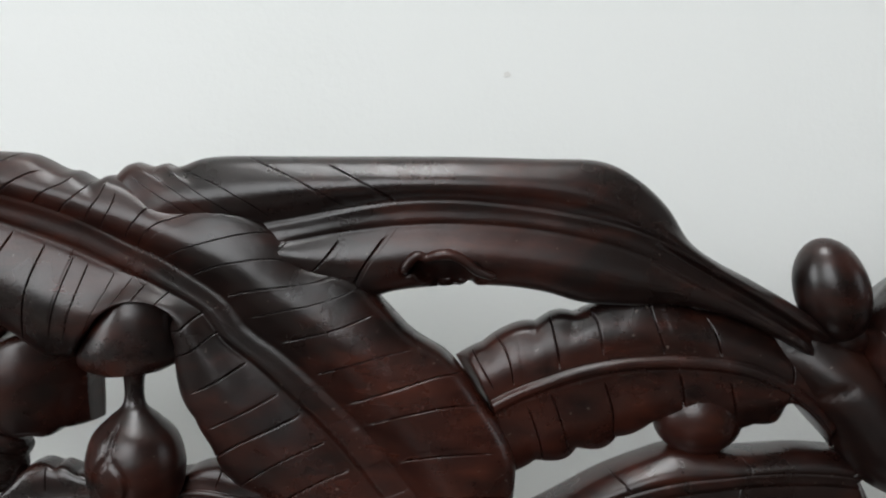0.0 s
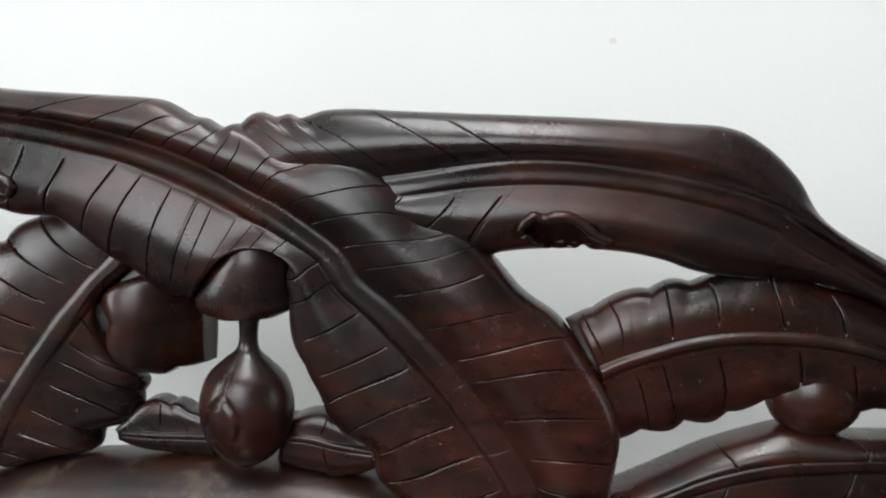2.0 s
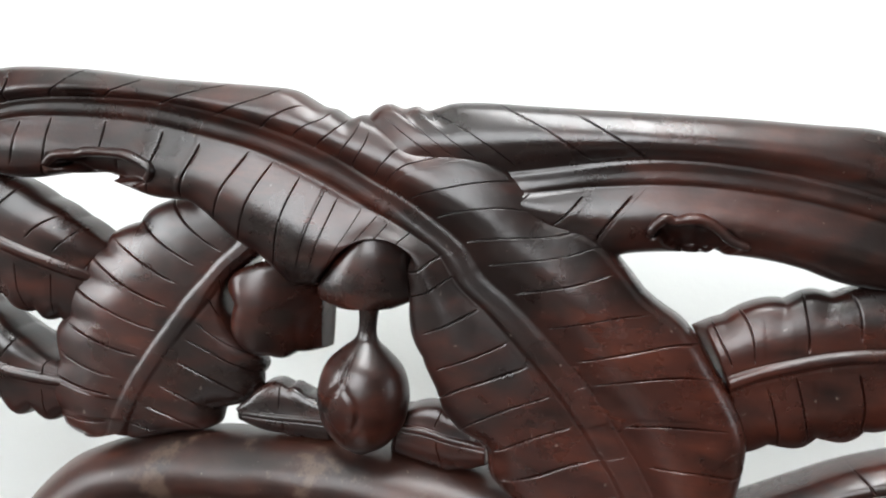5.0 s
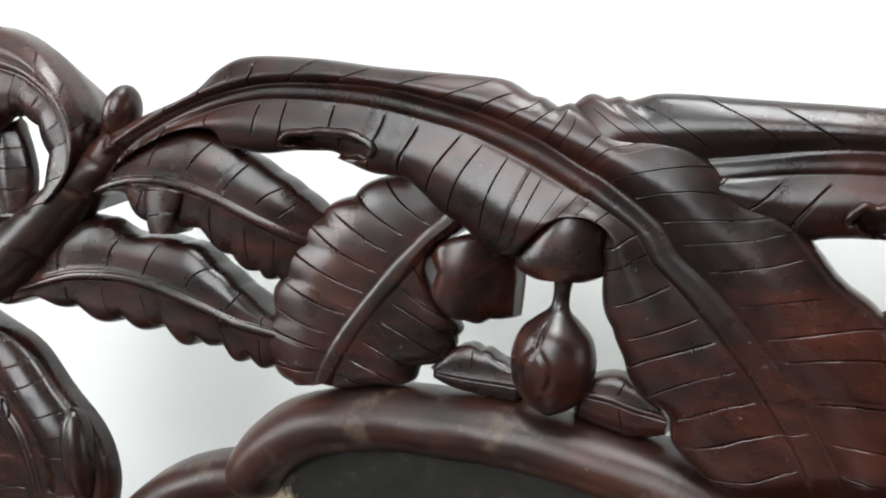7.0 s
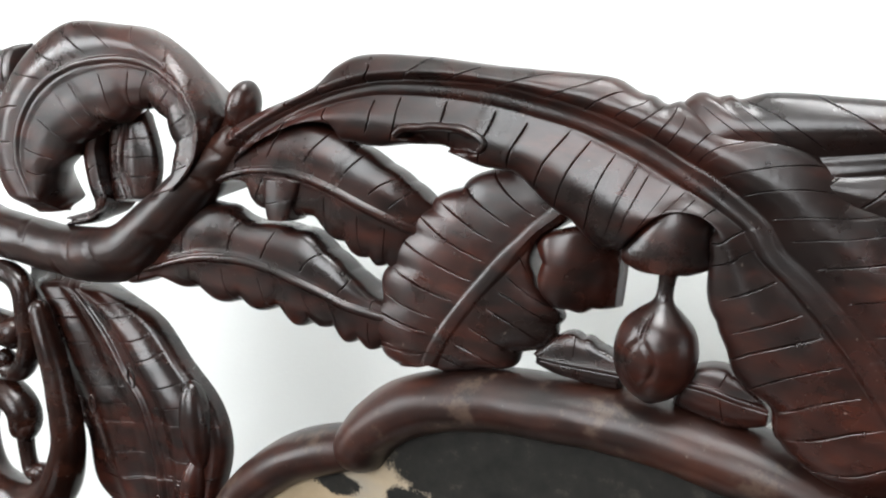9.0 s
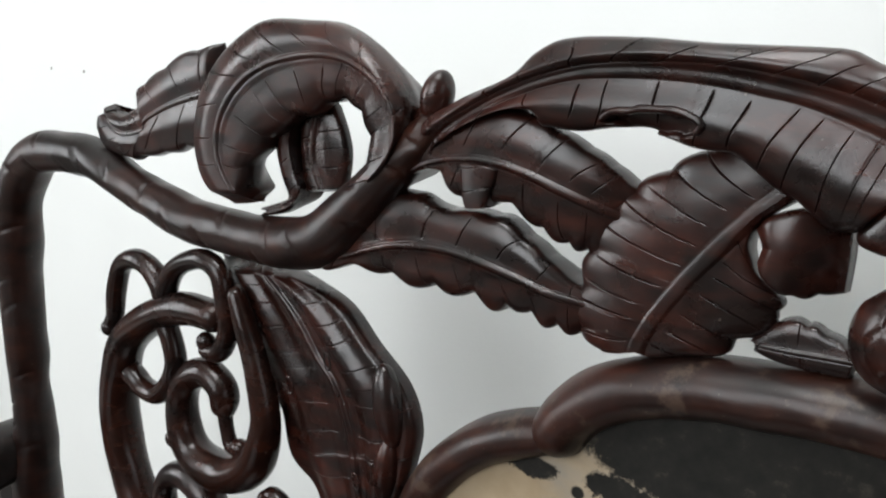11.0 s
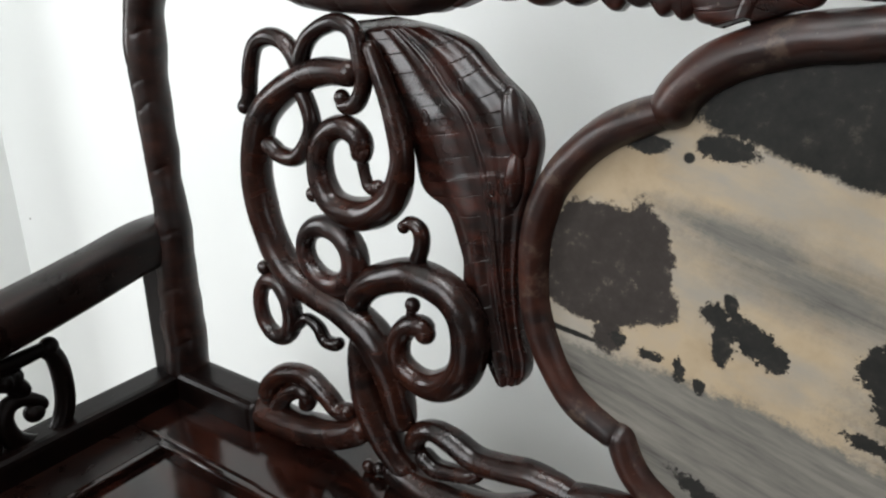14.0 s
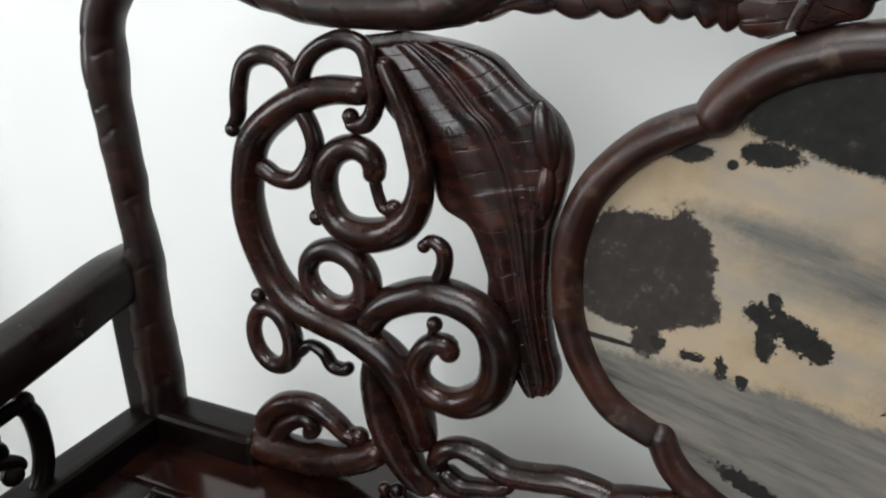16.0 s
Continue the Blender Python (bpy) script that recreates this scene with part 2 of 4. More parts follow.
def glide(points, count, closed=False):
    """Catmull-Rom through the points, evenly spread by length."""
    p = np.array(points, float)
    if closed:
        q = np.vstack([p[-1], p, p[0], p[1]])
    else:
        q = np.vstack([2 * p[0] - p[1], p, 2 * p[-1] - p[-2]])
    out = []
    for i in range(1, len(q) - 2):
        for t in np.linspace(0, 1, 24, endpoint=False):
            a, b, c, d = q[i - 1 : i + 3]
            out.append(0.5 * (2 * b + (c - a) * t + (2 * a - 5 * b + 4 * c - d) * t * t + (3 * b - a - 3 * c + d) * t**3))
    out.append(q[-2])
    out = np.array(out)
    s = np.r_[0, np.cumsum(np.linalg.norm(np.diff(out[:, :2], axis=0), axis=1))]
    u = np.linspace(0, s[-1], count + 1 if closed else count)
    res = np.stack([np.interp(u, s, out[:, k]) for k in range(out.shape[1])], 1)
    return res[:-1] if closed else res


def stations(points, count):
    """Catmull-Rom with the same number of steps from point to point."""
    p = np.array(points, float)
    q = np.vstack([2 * p[0] - p[1], p, 2 * p[-1] - p[-2]])
    out = []
    for u in np.linspace(0, len(p) - 1, count):
        i = min(int(u), len(p) - 2)
        t = u - i
        a, b, c, d = q[i : i + 4]
        out.append(0.5 * (2 * b + (c - a) * t + (2 * a - 5 * b + 4 * c - d) * t * t + (3 * b - a - 3 * c + d) * t**3))
    return np.array(out)


def tube_mesh(path, y=0.0, flat=1.0, sides=20, step=0.0022, closed=False, caps=True, rough=0.0006, ridge=0.0, ticks=0.0, seams=()):
    """A carved bar through rows of (x, z, radius) or (x, z, radius, y); flat: depth over width; ridge: a raised line along its front."""
    rows = [tuple(r) + (y,) if len(r) == 3 else tuple(r) for r in path]
    length = sum(math.dist(a[:2], b[:2]) for a, b in zip(rows, rows[1:]))
    p = glide(rows, max(12, int(length / step)), closed)
    n = len(p)
    d = np.roll(p, -1, 0) - np.roll(p, 1, 0) if closed else np.gradient(p, axis=0)
    t = d[:, [0, 1]] / np.linalg.norm(d[:, [0, 1]], axis=1)[:, None]
    side = np.stack([-t[:, 1], t[:, 0]], 1)
    verts, faces = [], []
    ang = np.linspace(0, 2 * math.pi, sides, endpoint=False)
    run = 0.0
    for i in range(n):
        x, z, r, yy = p[i]
        if not closed and caps:
            e = min(i, n - 1 - i) * step / max(r, 1e-4)
            r *= math.sqrt(max(0.02, 1 - (1 - min(e, 1)) ** 2))
        run += step
        if any(math.dist((x, z), q) < 0.0011 for q in seams):
            r -= 0.0008
        for a in ang:
            k = r + rough * noise.noise((x * 45 + math.cos(a) * 0.8, math.sin(a) * 0.8 + y * 10, z * 45)) * min(1, r / 0.006)
            if ridge:
                k += ridge * math.exp(-((math.sin(a) + 1) / 0.08) ** 2)
            if ticks:
                g = run * 46 + 0.5 * math.cos(a) * (r / 0.015) + 0.25 * math.sin(run * 60)
                at = 1.5 * math.pi + 0.8 * math.sin(math.floor(g) * 2.4)
                k -= ticks * math.exp(-(((g % 1.0 - 0.5) / 0.05) ** 2)) * math.exp(-(((a - at) / 0.42) ** 4))
            u, v = k * math.cos(a), k * math.sin(a) * flat
            verts.append((x + side[i, 0] * u, yy + v, z + side[i, 1] * u))
    m = n if closed else n - 1
    for i in range(m):
        j = (i + 1) % n
        for k in range(sides):
            k2 = (k + 1) % sides
            faces.append((i * sides + k, i * sides + k2, j * sides + k2, j * sides + k))
    if not closed:
        faces.append(tuple(range(sides)))
        faces.append(tuple((n - 1) * sides + k for k in range(sides)))
    return verts, faces


def ball_mesh(x, z, r, y=0.0, rx=None, rz=None, ry=None, turn=0.0, square=0.0):
    rx, rz, ry = rx or r, rz or r, ry or r
    verts, faces, nu, nv = [], [], 28, 16
    c, s = math.cos(radians(turn)), math.sin(radians(turn))
    for i in range(nv + 1):
        th = math.pi * i / nv
        for j in range(nu):
            ph = 2 * math.pi * j / nu
            a, b, h = math.sin(th) * math.cos(ph), math.sin(th) * math.sin(ph), math.cos(th)
            u, w = rx * a * (1 + square * h * h), rz * h
            verts.append((x + u * c - w * s, y + ry * b, z + u * s + w * c))
    for i in range(nv):
        for j in range(nu):
            k = (j + 1) % nu
            faces.append((i * nu + j, i * nu + k, (i + 1) * nu + k, (i + 1) * nu + j))
    return verts, faces


def lathe_mesh(x, y, rows, depth=0.9, sides=36, groove=None):
    verts, faces = [], []
    p = stations(rows, 44)
    for z, r in p:
        for k in range(sides):
            a = 2 * math.pi * k / sides
            rr = max(r, 0.0004)
            if groove:
                rr -= groove(a, z)
            verts.append((x + rr * math.cos(a), y + rr * math.sin(a) * depth, z))
    n = len(p)
    for i in range(n - 1):
        for k in range(sides):
            k2 = (k + 1) % sides
            faces.append((i * sides + k, i * sides + k2, (i + 1) * sides + k2, (i + 1) * sides + k))
    faces.append(tuple(range(sides)))
    faces.append(tuple((n - 1) * sides + k for k in range(sides)))
    return verts, faces


def join(*pieces):
    verts, faces = [], []
    for v, f in pieces:
        o = len(verts)
        verts += list(v)
        faces += [tuple(i + o for i in q) for q in f]
    return verts, faces


def mirrored(mesh):
    v, f = mesh
    return [(-x, y, z) for x, y, z in v], f


def shifted(mesh, dx, dz):
    v, f = mesh
    return [(x + dx, y, z + dz) for x, y, z in v], f


def smoothstep(a, b, x):
    t = np.clip((x - a) / (b - a), 0, 1)
    return t * t * (3 - 2 * t)


def leaf_mesh(spine, one, two, y=0.0, y_end=None, front=0.012, back=0.012, puff=0.003, rib=0.0014, veins=10, skew=0.10, cut=0.0017, waves=(0, 0), wave_n=12,
              along=220, across=22, seed=0, hollow=0.0, fold=0.0, ys=None, flare=(0, 0), ripple=0.0, slit_w=0.00022, rib_m=0.0017, arch=0.22, hollow_w=0.3, dents=(), vein_span=(0.04, 0.95)):
    """A carved leaf: midrib and two edges run through the same stations; veins are cut into both halves, the edges are rounded and waved."""
    dense = 1200
    S, A, B = stations(spine, dense), stations(one, dense), stations(two, dense)

    def eased(edge):
        """The edge without its small bumps, for the inner part of the blade."""
        k = dense // 9
        padded = np.vstack([2 * edge[:1] - edge[k:0:-1], edge, 2 * edge[-1:] - edge[-2 : -k - 2 : -1]])
        w = np.hanning(2 * k + 1)
        return np.stack([np.convolve(padded[:, c], w / w.sum(), "valid") for c in (0, 1)], 1)

    fine_s = np.linspace(0, 1, dense)
    rnd = np.random.RandomState(seed)
    length = float(np.linalg.norm(np.diff(S, axis=0), axis=1).sum())
    starts = [np.linspace(*vein_span, veins) + rnd.uniform(-0.3, 0.3, veins) / veins * 0.6 for _ in (0, 1)]
    slit = slit_w / length
    near = np.array([-2.2, -1.0, -0.45, 0, 0.45, 1.0, 2.2]) * slit
    q = np.unique(np.clip(np.concatenate([np.linspace(0, 1, along)] + [c + near for side in starts for c in side]), 0, 1))
    along = len(q)
    y_line = stations([(a, 0) for a in ys], dense)[:, 0] if ys else np.linspace(y, y if y_end is None else y_end, dense)
    at = lambda table, u: np.stack([np.interp(u, fine_s, table[:, k]) for k in (0, 1)], 1)
    vs = np.r_[np.linspace(0, 0.38, 19), np.linspace(0.42, 0.93, max(8, across - 12)), 0.962, 0.985, 1.0]
    rows_f, rows_b = [], []
    for rim, sign in ((A, 1), (B, -1)):
        calm = eased(rim)
        reach = rnd.uniform(0.82, 1.10, veins)
        half = float(np.linalg.norm(rim - S, axis=1).mean())
        begin = np.maximum(rnd.uniform(0.08, 0.26, veins), 1.3 * rib_m / half if rib else 0.0)
        deep = rnd.uniform(0.6, 1.0, veins)
        for v in vs:
            edge = calm + (rim - calm) * float(smoothstep(0.55, 1.0, v))
            lean = skew if isinstance(skew, float) else skew[0 if sign > 0 else 1]
            s = np.clip(q + lean * v**1.3 * 4 * q * (1 - q) + 0.004 * v * np.sin(5 * v + 25 * q), 0, 1)
            wob = waves[0 if sign > 0 else 1] * (np.abs(np.sin(s * math.pi * wave_n + sign + 0.8 * np.sin(9 * s))) - 0.85) * v**3
            mid = at(S, s)
            pts = mid + (at(edge, s) - mid) * (v * (1 + wob))[:, None]
            y_mid = np.interp(s, fine_s, y_line) + 0.4 * front
            ends = np.minimum(smoothstep(0, 0.05, s), 1 - smoothstep(0.96, 1.0, s)) * 0.85 + 0.15
            fl = flare[0 if sign > 0 else 1]
            dome = math.sqrt(max(0.0, 1 - v**22))
            h = front * (1 - arch * v**2) * (1 - 0.6 * hollow * math.exp(-((v / hollow_w) ** 2))) + 0.45 * puff * math.sin(math.pi * min(1, v * 1.05)) ** 2
            h = (h - 0.55 * fl * front * math.exp(-(((v - 0.40) / 0.27) ** 2)) * smoothstep(0.02, 0.2, v)) * dome
            d = v * np.linalg.norm(at(edge, s) - mid, axis=1) / rib_m
            h = h + rib * (0.5 * np.exp(-(d**6)) + 0.25 * np.exp(-((d / 0.9) ** 2)))
            h = h - rib * 0.22 * np.exp(-(((d - 1.2) / 0.18) ** 2))
            g = np.zeros(along)
            for c0, rc, dp, bg in zip(starts[0 if sign > 0 else 1], reach, deep, begin):
                fade = float(smoothstep(bg, bg + 0.1, v) * (1 - smoothstep(rc - 0.15, rc + 0.02, v))) * dp
                g += fade * np.clip(1.15 - np.abs(q - c0) / slit, 0, 1)
            h = h + ripple * (1 if waves[0 if sign > 0 else 1] > 0.05 else 0) * (np.abs(np.sin(s * math.pi * wave_n + sign + 0.8 * np.sin(9 * s))) - 0.6) * v**2.2 * (dome > 0)
            for cx, cz, rx, rz, turn, deep_in in dents:
                c, w = math.cos(radians(turn)), math.sin(radians(turn))
                u1, w1 = ((pts[:, 0] - cx) * c + (pts[:, 1] - cz) * w) / rx, ((pts[:, 1] - cz) * c - (pts[:, 0] - cx) * w) / rz
                inside = np.sqrt(u1**2 + w1**2) + 0.10 * np.sin(u1 * 7) + 0.06 * np.sin(u1 * 17 + 1)
                h = h - deep_in * (1 - smoothstep(0.82, 1.0, inside))
            fold_h = fold * (math.cos(v * 4.2 * math.pi) - 1) * smoothstep(0.1, 0.25, v)
            h = h + fold_h
            some = np.array([noise.noise((a * 26, b * 26, seed * 1.7)) + 0.35 * noise.noise((a * 80, b * 80, seed * 1.3)) for a, b in pts[::8]])
            wobble = np.interp(np.arange(along), np.arange(0, along, 8)[: len(some)], some)
            hf = (h + 0.0005 * wobble * dome) * ends - cut * np.minimum(g, 1) * min(1, dome * 1.6)
            hb = (back * (1 - v) ** 0.85 + 0.0012 * math.sqrt(max(0.0, 1 - v**8))) * ends
            rows_f.append((sign, v, np.stack([pts[:, 0], y_mid - hf, pts[:, 1]], 1)))
            rows_b.append((sign, v, np.stack([pts[:, 0], y_mid + hb, pts[:, 1]], 1)))
    ring = [r for g_, v, r in rows_f if g_ < 0][::-1] + [r for g_, v, r in rows_f if g_ > 0][1:]
    backs = [r for g_, v, r in rows_b if g_ > 0][:-1][::-3] + [r for g_, v, r in rows_b if g_ < 0][1:-1][::3]
    ring = ring + backs
    k = len(ring)
    V = np.stack(ring, 1).reshape(-1, 3)
    F = [(i * k + j, i * k + (j + 1) % k, (i + 1) * k + (j + 1) % k, (i + 1) * k + j) for i in range(along - 1) for j in range(k)]
    F += [tuple(range(k)), tuple((along - 1) * k + j for j in range(k))]
    return V.tolist(), F


def bar(x0, x1, y0, y1, z0, z1, bevel=0.004, seg=3):
    bm = bmesh.new()
    bmesh.ops.create_cube(bm, size=1)
    for v in bm.verts:
        v.co = ((x0 + x1) / 2 + v.co.x * (x1 - x0), (y0 + y1) / 2 + v.co.y * (y1 - y0), (z0 + z1) / 2 + v.co.z * (z1 - z0))
    if bevel:
        bmesh.ops.bevel(bm, geom=bm.edges[:], offset=bevel, segments=seg, profile=0.6, affect="EDGES")
    return bm


# ---- the room ----
def wall(name, x0, x1, y0, y1, z0, z1, label, mat=WALL):
    me = bpy.data.meshes.new(name)
    bm = bar(x0, x1, y0, y1, z0, z1, 0)
    bm.to_mesh(me)
    bm.free()
    me.materials.append(mat)
    return tagged(new(name, me), label, "wall", kind="structure")


wall_back = wall("wall_back", OUTER_X - 0.2, RIGHT_X + 0.2, WALL_Y, WALL_Y + 0.2, 0, CEIL, "plain white painted wall behind the settee")
# unseen doorway, added so that its jamb ends the light on the back wall
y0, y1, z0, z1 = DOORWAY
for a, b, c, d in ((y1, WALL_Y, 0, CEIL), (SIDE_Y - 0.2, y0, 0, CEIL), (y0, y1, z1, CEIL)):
    wall("wall_left", LEFT_X - 0.2, LEFT_X, a, b, c, d, "white painted side wall beside an added doorway")
# unseen side room, built only to hold the left lamp's window
y0, y1, z0, z1 = ADDED_OUTER_WINDOW
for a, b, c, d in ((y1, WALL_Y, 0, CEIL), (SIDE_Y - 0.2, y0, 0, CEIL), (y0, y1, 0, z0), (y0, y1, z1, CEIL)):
    wall("wall_outer", OUTER_X - 0.2, OUTER_X, a, b, c, d, "plain dark taupe wall, unseen, round the added side room window", ROOM)
wall("wall_added_room", OUTER_X, LEFT_X - 0.2, SIDE_Y - 0.2, SIDE_Y, 0, CEIL, "plain dark taupe end wall of the added, unseen side room", ROOM)
# right wall, opened only for the added lamp outside it
y0, y1, z0, z1 = ADDED_RIGHT_WINDOW
for a, b, c, d in ((y1, WALL_Y, 0, CEIL), (FRONT_Y - 0.2, y0, 0, CEIL), (y0, y1, 0, z0), (y0, y1, z1, CEIL)):
    wall("wall_right", RIGHT_X, RIGHT_X + 0.2, a, b, c, d, "plain dark taupe side wall, unseen, round an added window", ROOM)
# front wall, left open only for the added front lamp
xs = [LEFT_X] + [e for w in ADDED_FRONT_WINDOWS for e in w[:2]] + [RIGHT_X]
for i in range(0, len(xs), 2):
    wall("wall_front", xs[i], xs[i + 1], FRONT_Y - 0.2, FRONT_Y, 0, CEIL, "plain dark taupe wall, unseen, beside an added window", ROOM)
for i, (x0, x1, z0, z1) in enumerate(ADDED_FRONT_WINDOWS):
    wall("wall_front", x0, x1, FRONT_Y - 0.2, FRONT_Y, 0, z0, "plain dark taupe wall, unseen, under an added window", ROOM)
    wall("wall_front", x0, x1, FRONT_Y - 0.2, FRONT_Y, z1, CEIL, "plain dark taupe wall, unseen, over an added window", ROOM)
FLOOR = plain("floor_tile", (0.22, 0.20, 0.18), 0.35)
tagged(wall("floor", OUTER_X - 0.2, RIGHT_X + 0.2, SIDE_Y - 0.2, WALL_Y + 0.2, -0.1, 0, "pale plain floor", FLOOR), "pale plain floor", "floor", kind="structure")
tagged(wall("ceiling", OUTER_X - 0.2, RIGHT_X + 0.2, SIDE_Y - 0.2, WALL_Y + 0.2, CEIL, CEIL + 0.1, "plain white ceiling", WALL), "plain white ceiling", "ceiling", kind="structure")

# a flat square ceiling lamp over the settee, unseen, added to carry the overhead light
LAMP_METAL = plain("white_lamp_metal", (0.72, 0.72, 0.70), 0.4, 0.04)
LAMP_GLOW, gn, gl, gb = material("lamp_diffuser", 0.5)
gb.inputs["Emission Color"].default_value, gb.inputs["Emission Strength"].default_value = (1.0, 0.985, 0.96, 1), 8.0
added_ceiling_lamp = tagged(new("added_ceiling_lamp"), "flat square white ceiling lamp, switched on, added out of view", "ceiling lamp")
added_ceiling_lamp.location = (ADDED_LAMP[0], ADDED_LAMP[1], CEIL)
for x0, x1, y0, y1 in ((-0.42, 0.42, -0.42, -0.39), (-0.42, 0.42, 0.39, 0.42), (-0.42, -0.39, -0.39, 0.39), (0.39, 0.42, -0.39, 0.39)):
    part("frame_bar", bar(x0, x1, y0, y1, -0.055, 0.0, 0.004), LAMP_METAL, added_ceiling_lamp)
part("diffuser", bar(-0.389, 0.389, -0.389, 0.389, -0.045, -0.02, 0.004), LAMP_GLOW, added_ceiling_lamp, "glowing white diffuser of the added lamp")

CHIP, SPECK = plain("bare_plaster", (0.70, 0.70, 0.67), 0.9, 0.05), plain("grey_speck", (0.30, 0.29, 0.27), 0.8)


def chip(host, x, y, z, r, mat):
    """A small ragged flake on a wall, a millimetre thick."""
    bm = bmesh.new()
    rim = [(r * random.uniform(0.5, 1.2) * math.cos(k * 0.7), r * random.uniform(0.5, 1.2) * math.sin(k * 0.7)) for k in range(9)]
    f = bm.faces.new([bm.verts.new((x + u, y - 0.0004, z + w)) for u, w in rim])
    e = bmesh.ops.extrude_face_region(bm, geom=[f])
    for v in e["geom"]:
        if isinstance(v, bmesh.types.BMVert):
            v.co += Vector((0, 0.002, 0))
    bmesh.ops.recalc_face_normals(bm, faces=bm.faces)
    part("paint_chip", bm, mat, host)


for x, z, r, mat in ((0.115, 0.965, 0.0018, CHIP), (-0.788, 0.872, 0.002, SPECK), (-0.852, 0.872, 0.002, SPECK), (-1.200, 0.440, 0.002, SPECK)):
    chip(wall_back, x, WALL_Y, z, r, mat)
# ---- the settee ----
settee = tagged(new("settee"), "dark carved rosewood settee with a marble panel in its back", "settee")
settee.empty_display_size = 0.1


def both(name, mesh, mat, parent, label=""):
    """A part and its mirror image on the other half of the back."""
    a = mesh_object(name, *mesh, mat, parent, label)
    b = mesh_object(name, *mirrored(mesh), mat, parent, label)
    return a, b


# posts and the branch that grows out of each into the crest
BRANCH = [(-0.542, 0.44, 0.0182, -0.003), (-0.542, 0.50, 0.0180, -0.003), (-0.5415, 0.545, 0.0175, -0.003), (-0.5395, 0.576, 0.0165, -0.004), (-0.5355, 0.6055, 0.0150, -0.005), (-0.534, 0.6306, 0.0132, -0.005), (-0.5364, 0.6587, 0.0126, -0.005), (-0.5368, 0.682, 0.0133, -0.005), (-0.538, 0.7136, 0.0136, -0.005), (-0.5388, 0.7399, 0.0142, -0.005),
          (-0.5381, 0.7658, 0.0152, -0.005), (-0.5354, 0.791, 0.015, -0.004), (-0.5255, 0.814, 0.0147, -0.003), (-0.5063, 0.8298, 0.0139, -0.002), (-0.4809, 0.8351, 0.0131, -0.001), (-0.452, 0.8354, 0.0131, 0), (-0.4259, 0.8289, 0.0121, 0.001),
          (-0.4013, 0.8212, 0.0118, 0.002), (-0.3776, 0.8153, 0.0123, 0.003), (-0.3492, 0.8097, 0.0126, 0.003), (-0.2997, 0.8095, 0.0122, 0.002), (-0.2656, 0.8125, 0.0134, 0.0), (-0.244, 0.8201, 0.0138, -0.001), (-0.2259, 0.835, 0.0128, -0.001),
          (-0.2091, 0.8519, 0.0112, -0.001), (-0.1932, 0.8678, 0.0095, -0.002), (-0.1767, 0.8827, 0.006, -0.003)]
RIGHT_END = [(-0.2119, 0.8425, 0.0126, -0.001), (-0.2038, 0.8528, 0.0116, 0.0), (-0.1955, 0.8616, 0.0098, 0.001), (-0.1873, 0.8683, 0.0078, 0.002), (-0.1790, 0.8740, 0.0055, 0.003)]
bark = "carved branch with cut bark marks"
branch = mesh_object("branch", *tube_mesh(BRANCH, 0.003, 1.1, 32, 0.0012, rough=0.0014, ticks=0.0016), WOOD_BRANCH, settee, bark)
branch_r = mesh_object("branch", *mirrored(tube_mesh(BRANCH[:-3] + RIGHT_END, 0.003, 1.1, 32, 0.0012, rough=0.0014, ticks=0.0016)), WOOD_BRANCH, settee, bark)
for sx in (1, -1):
    xs2 = sorted((sx * -0.572, sx * -0.534))
    part("post", bar(*xs2, -0.021, 0.012, 0.03, 0.600, 0.011, 5), WOOD_SHADED, settee)

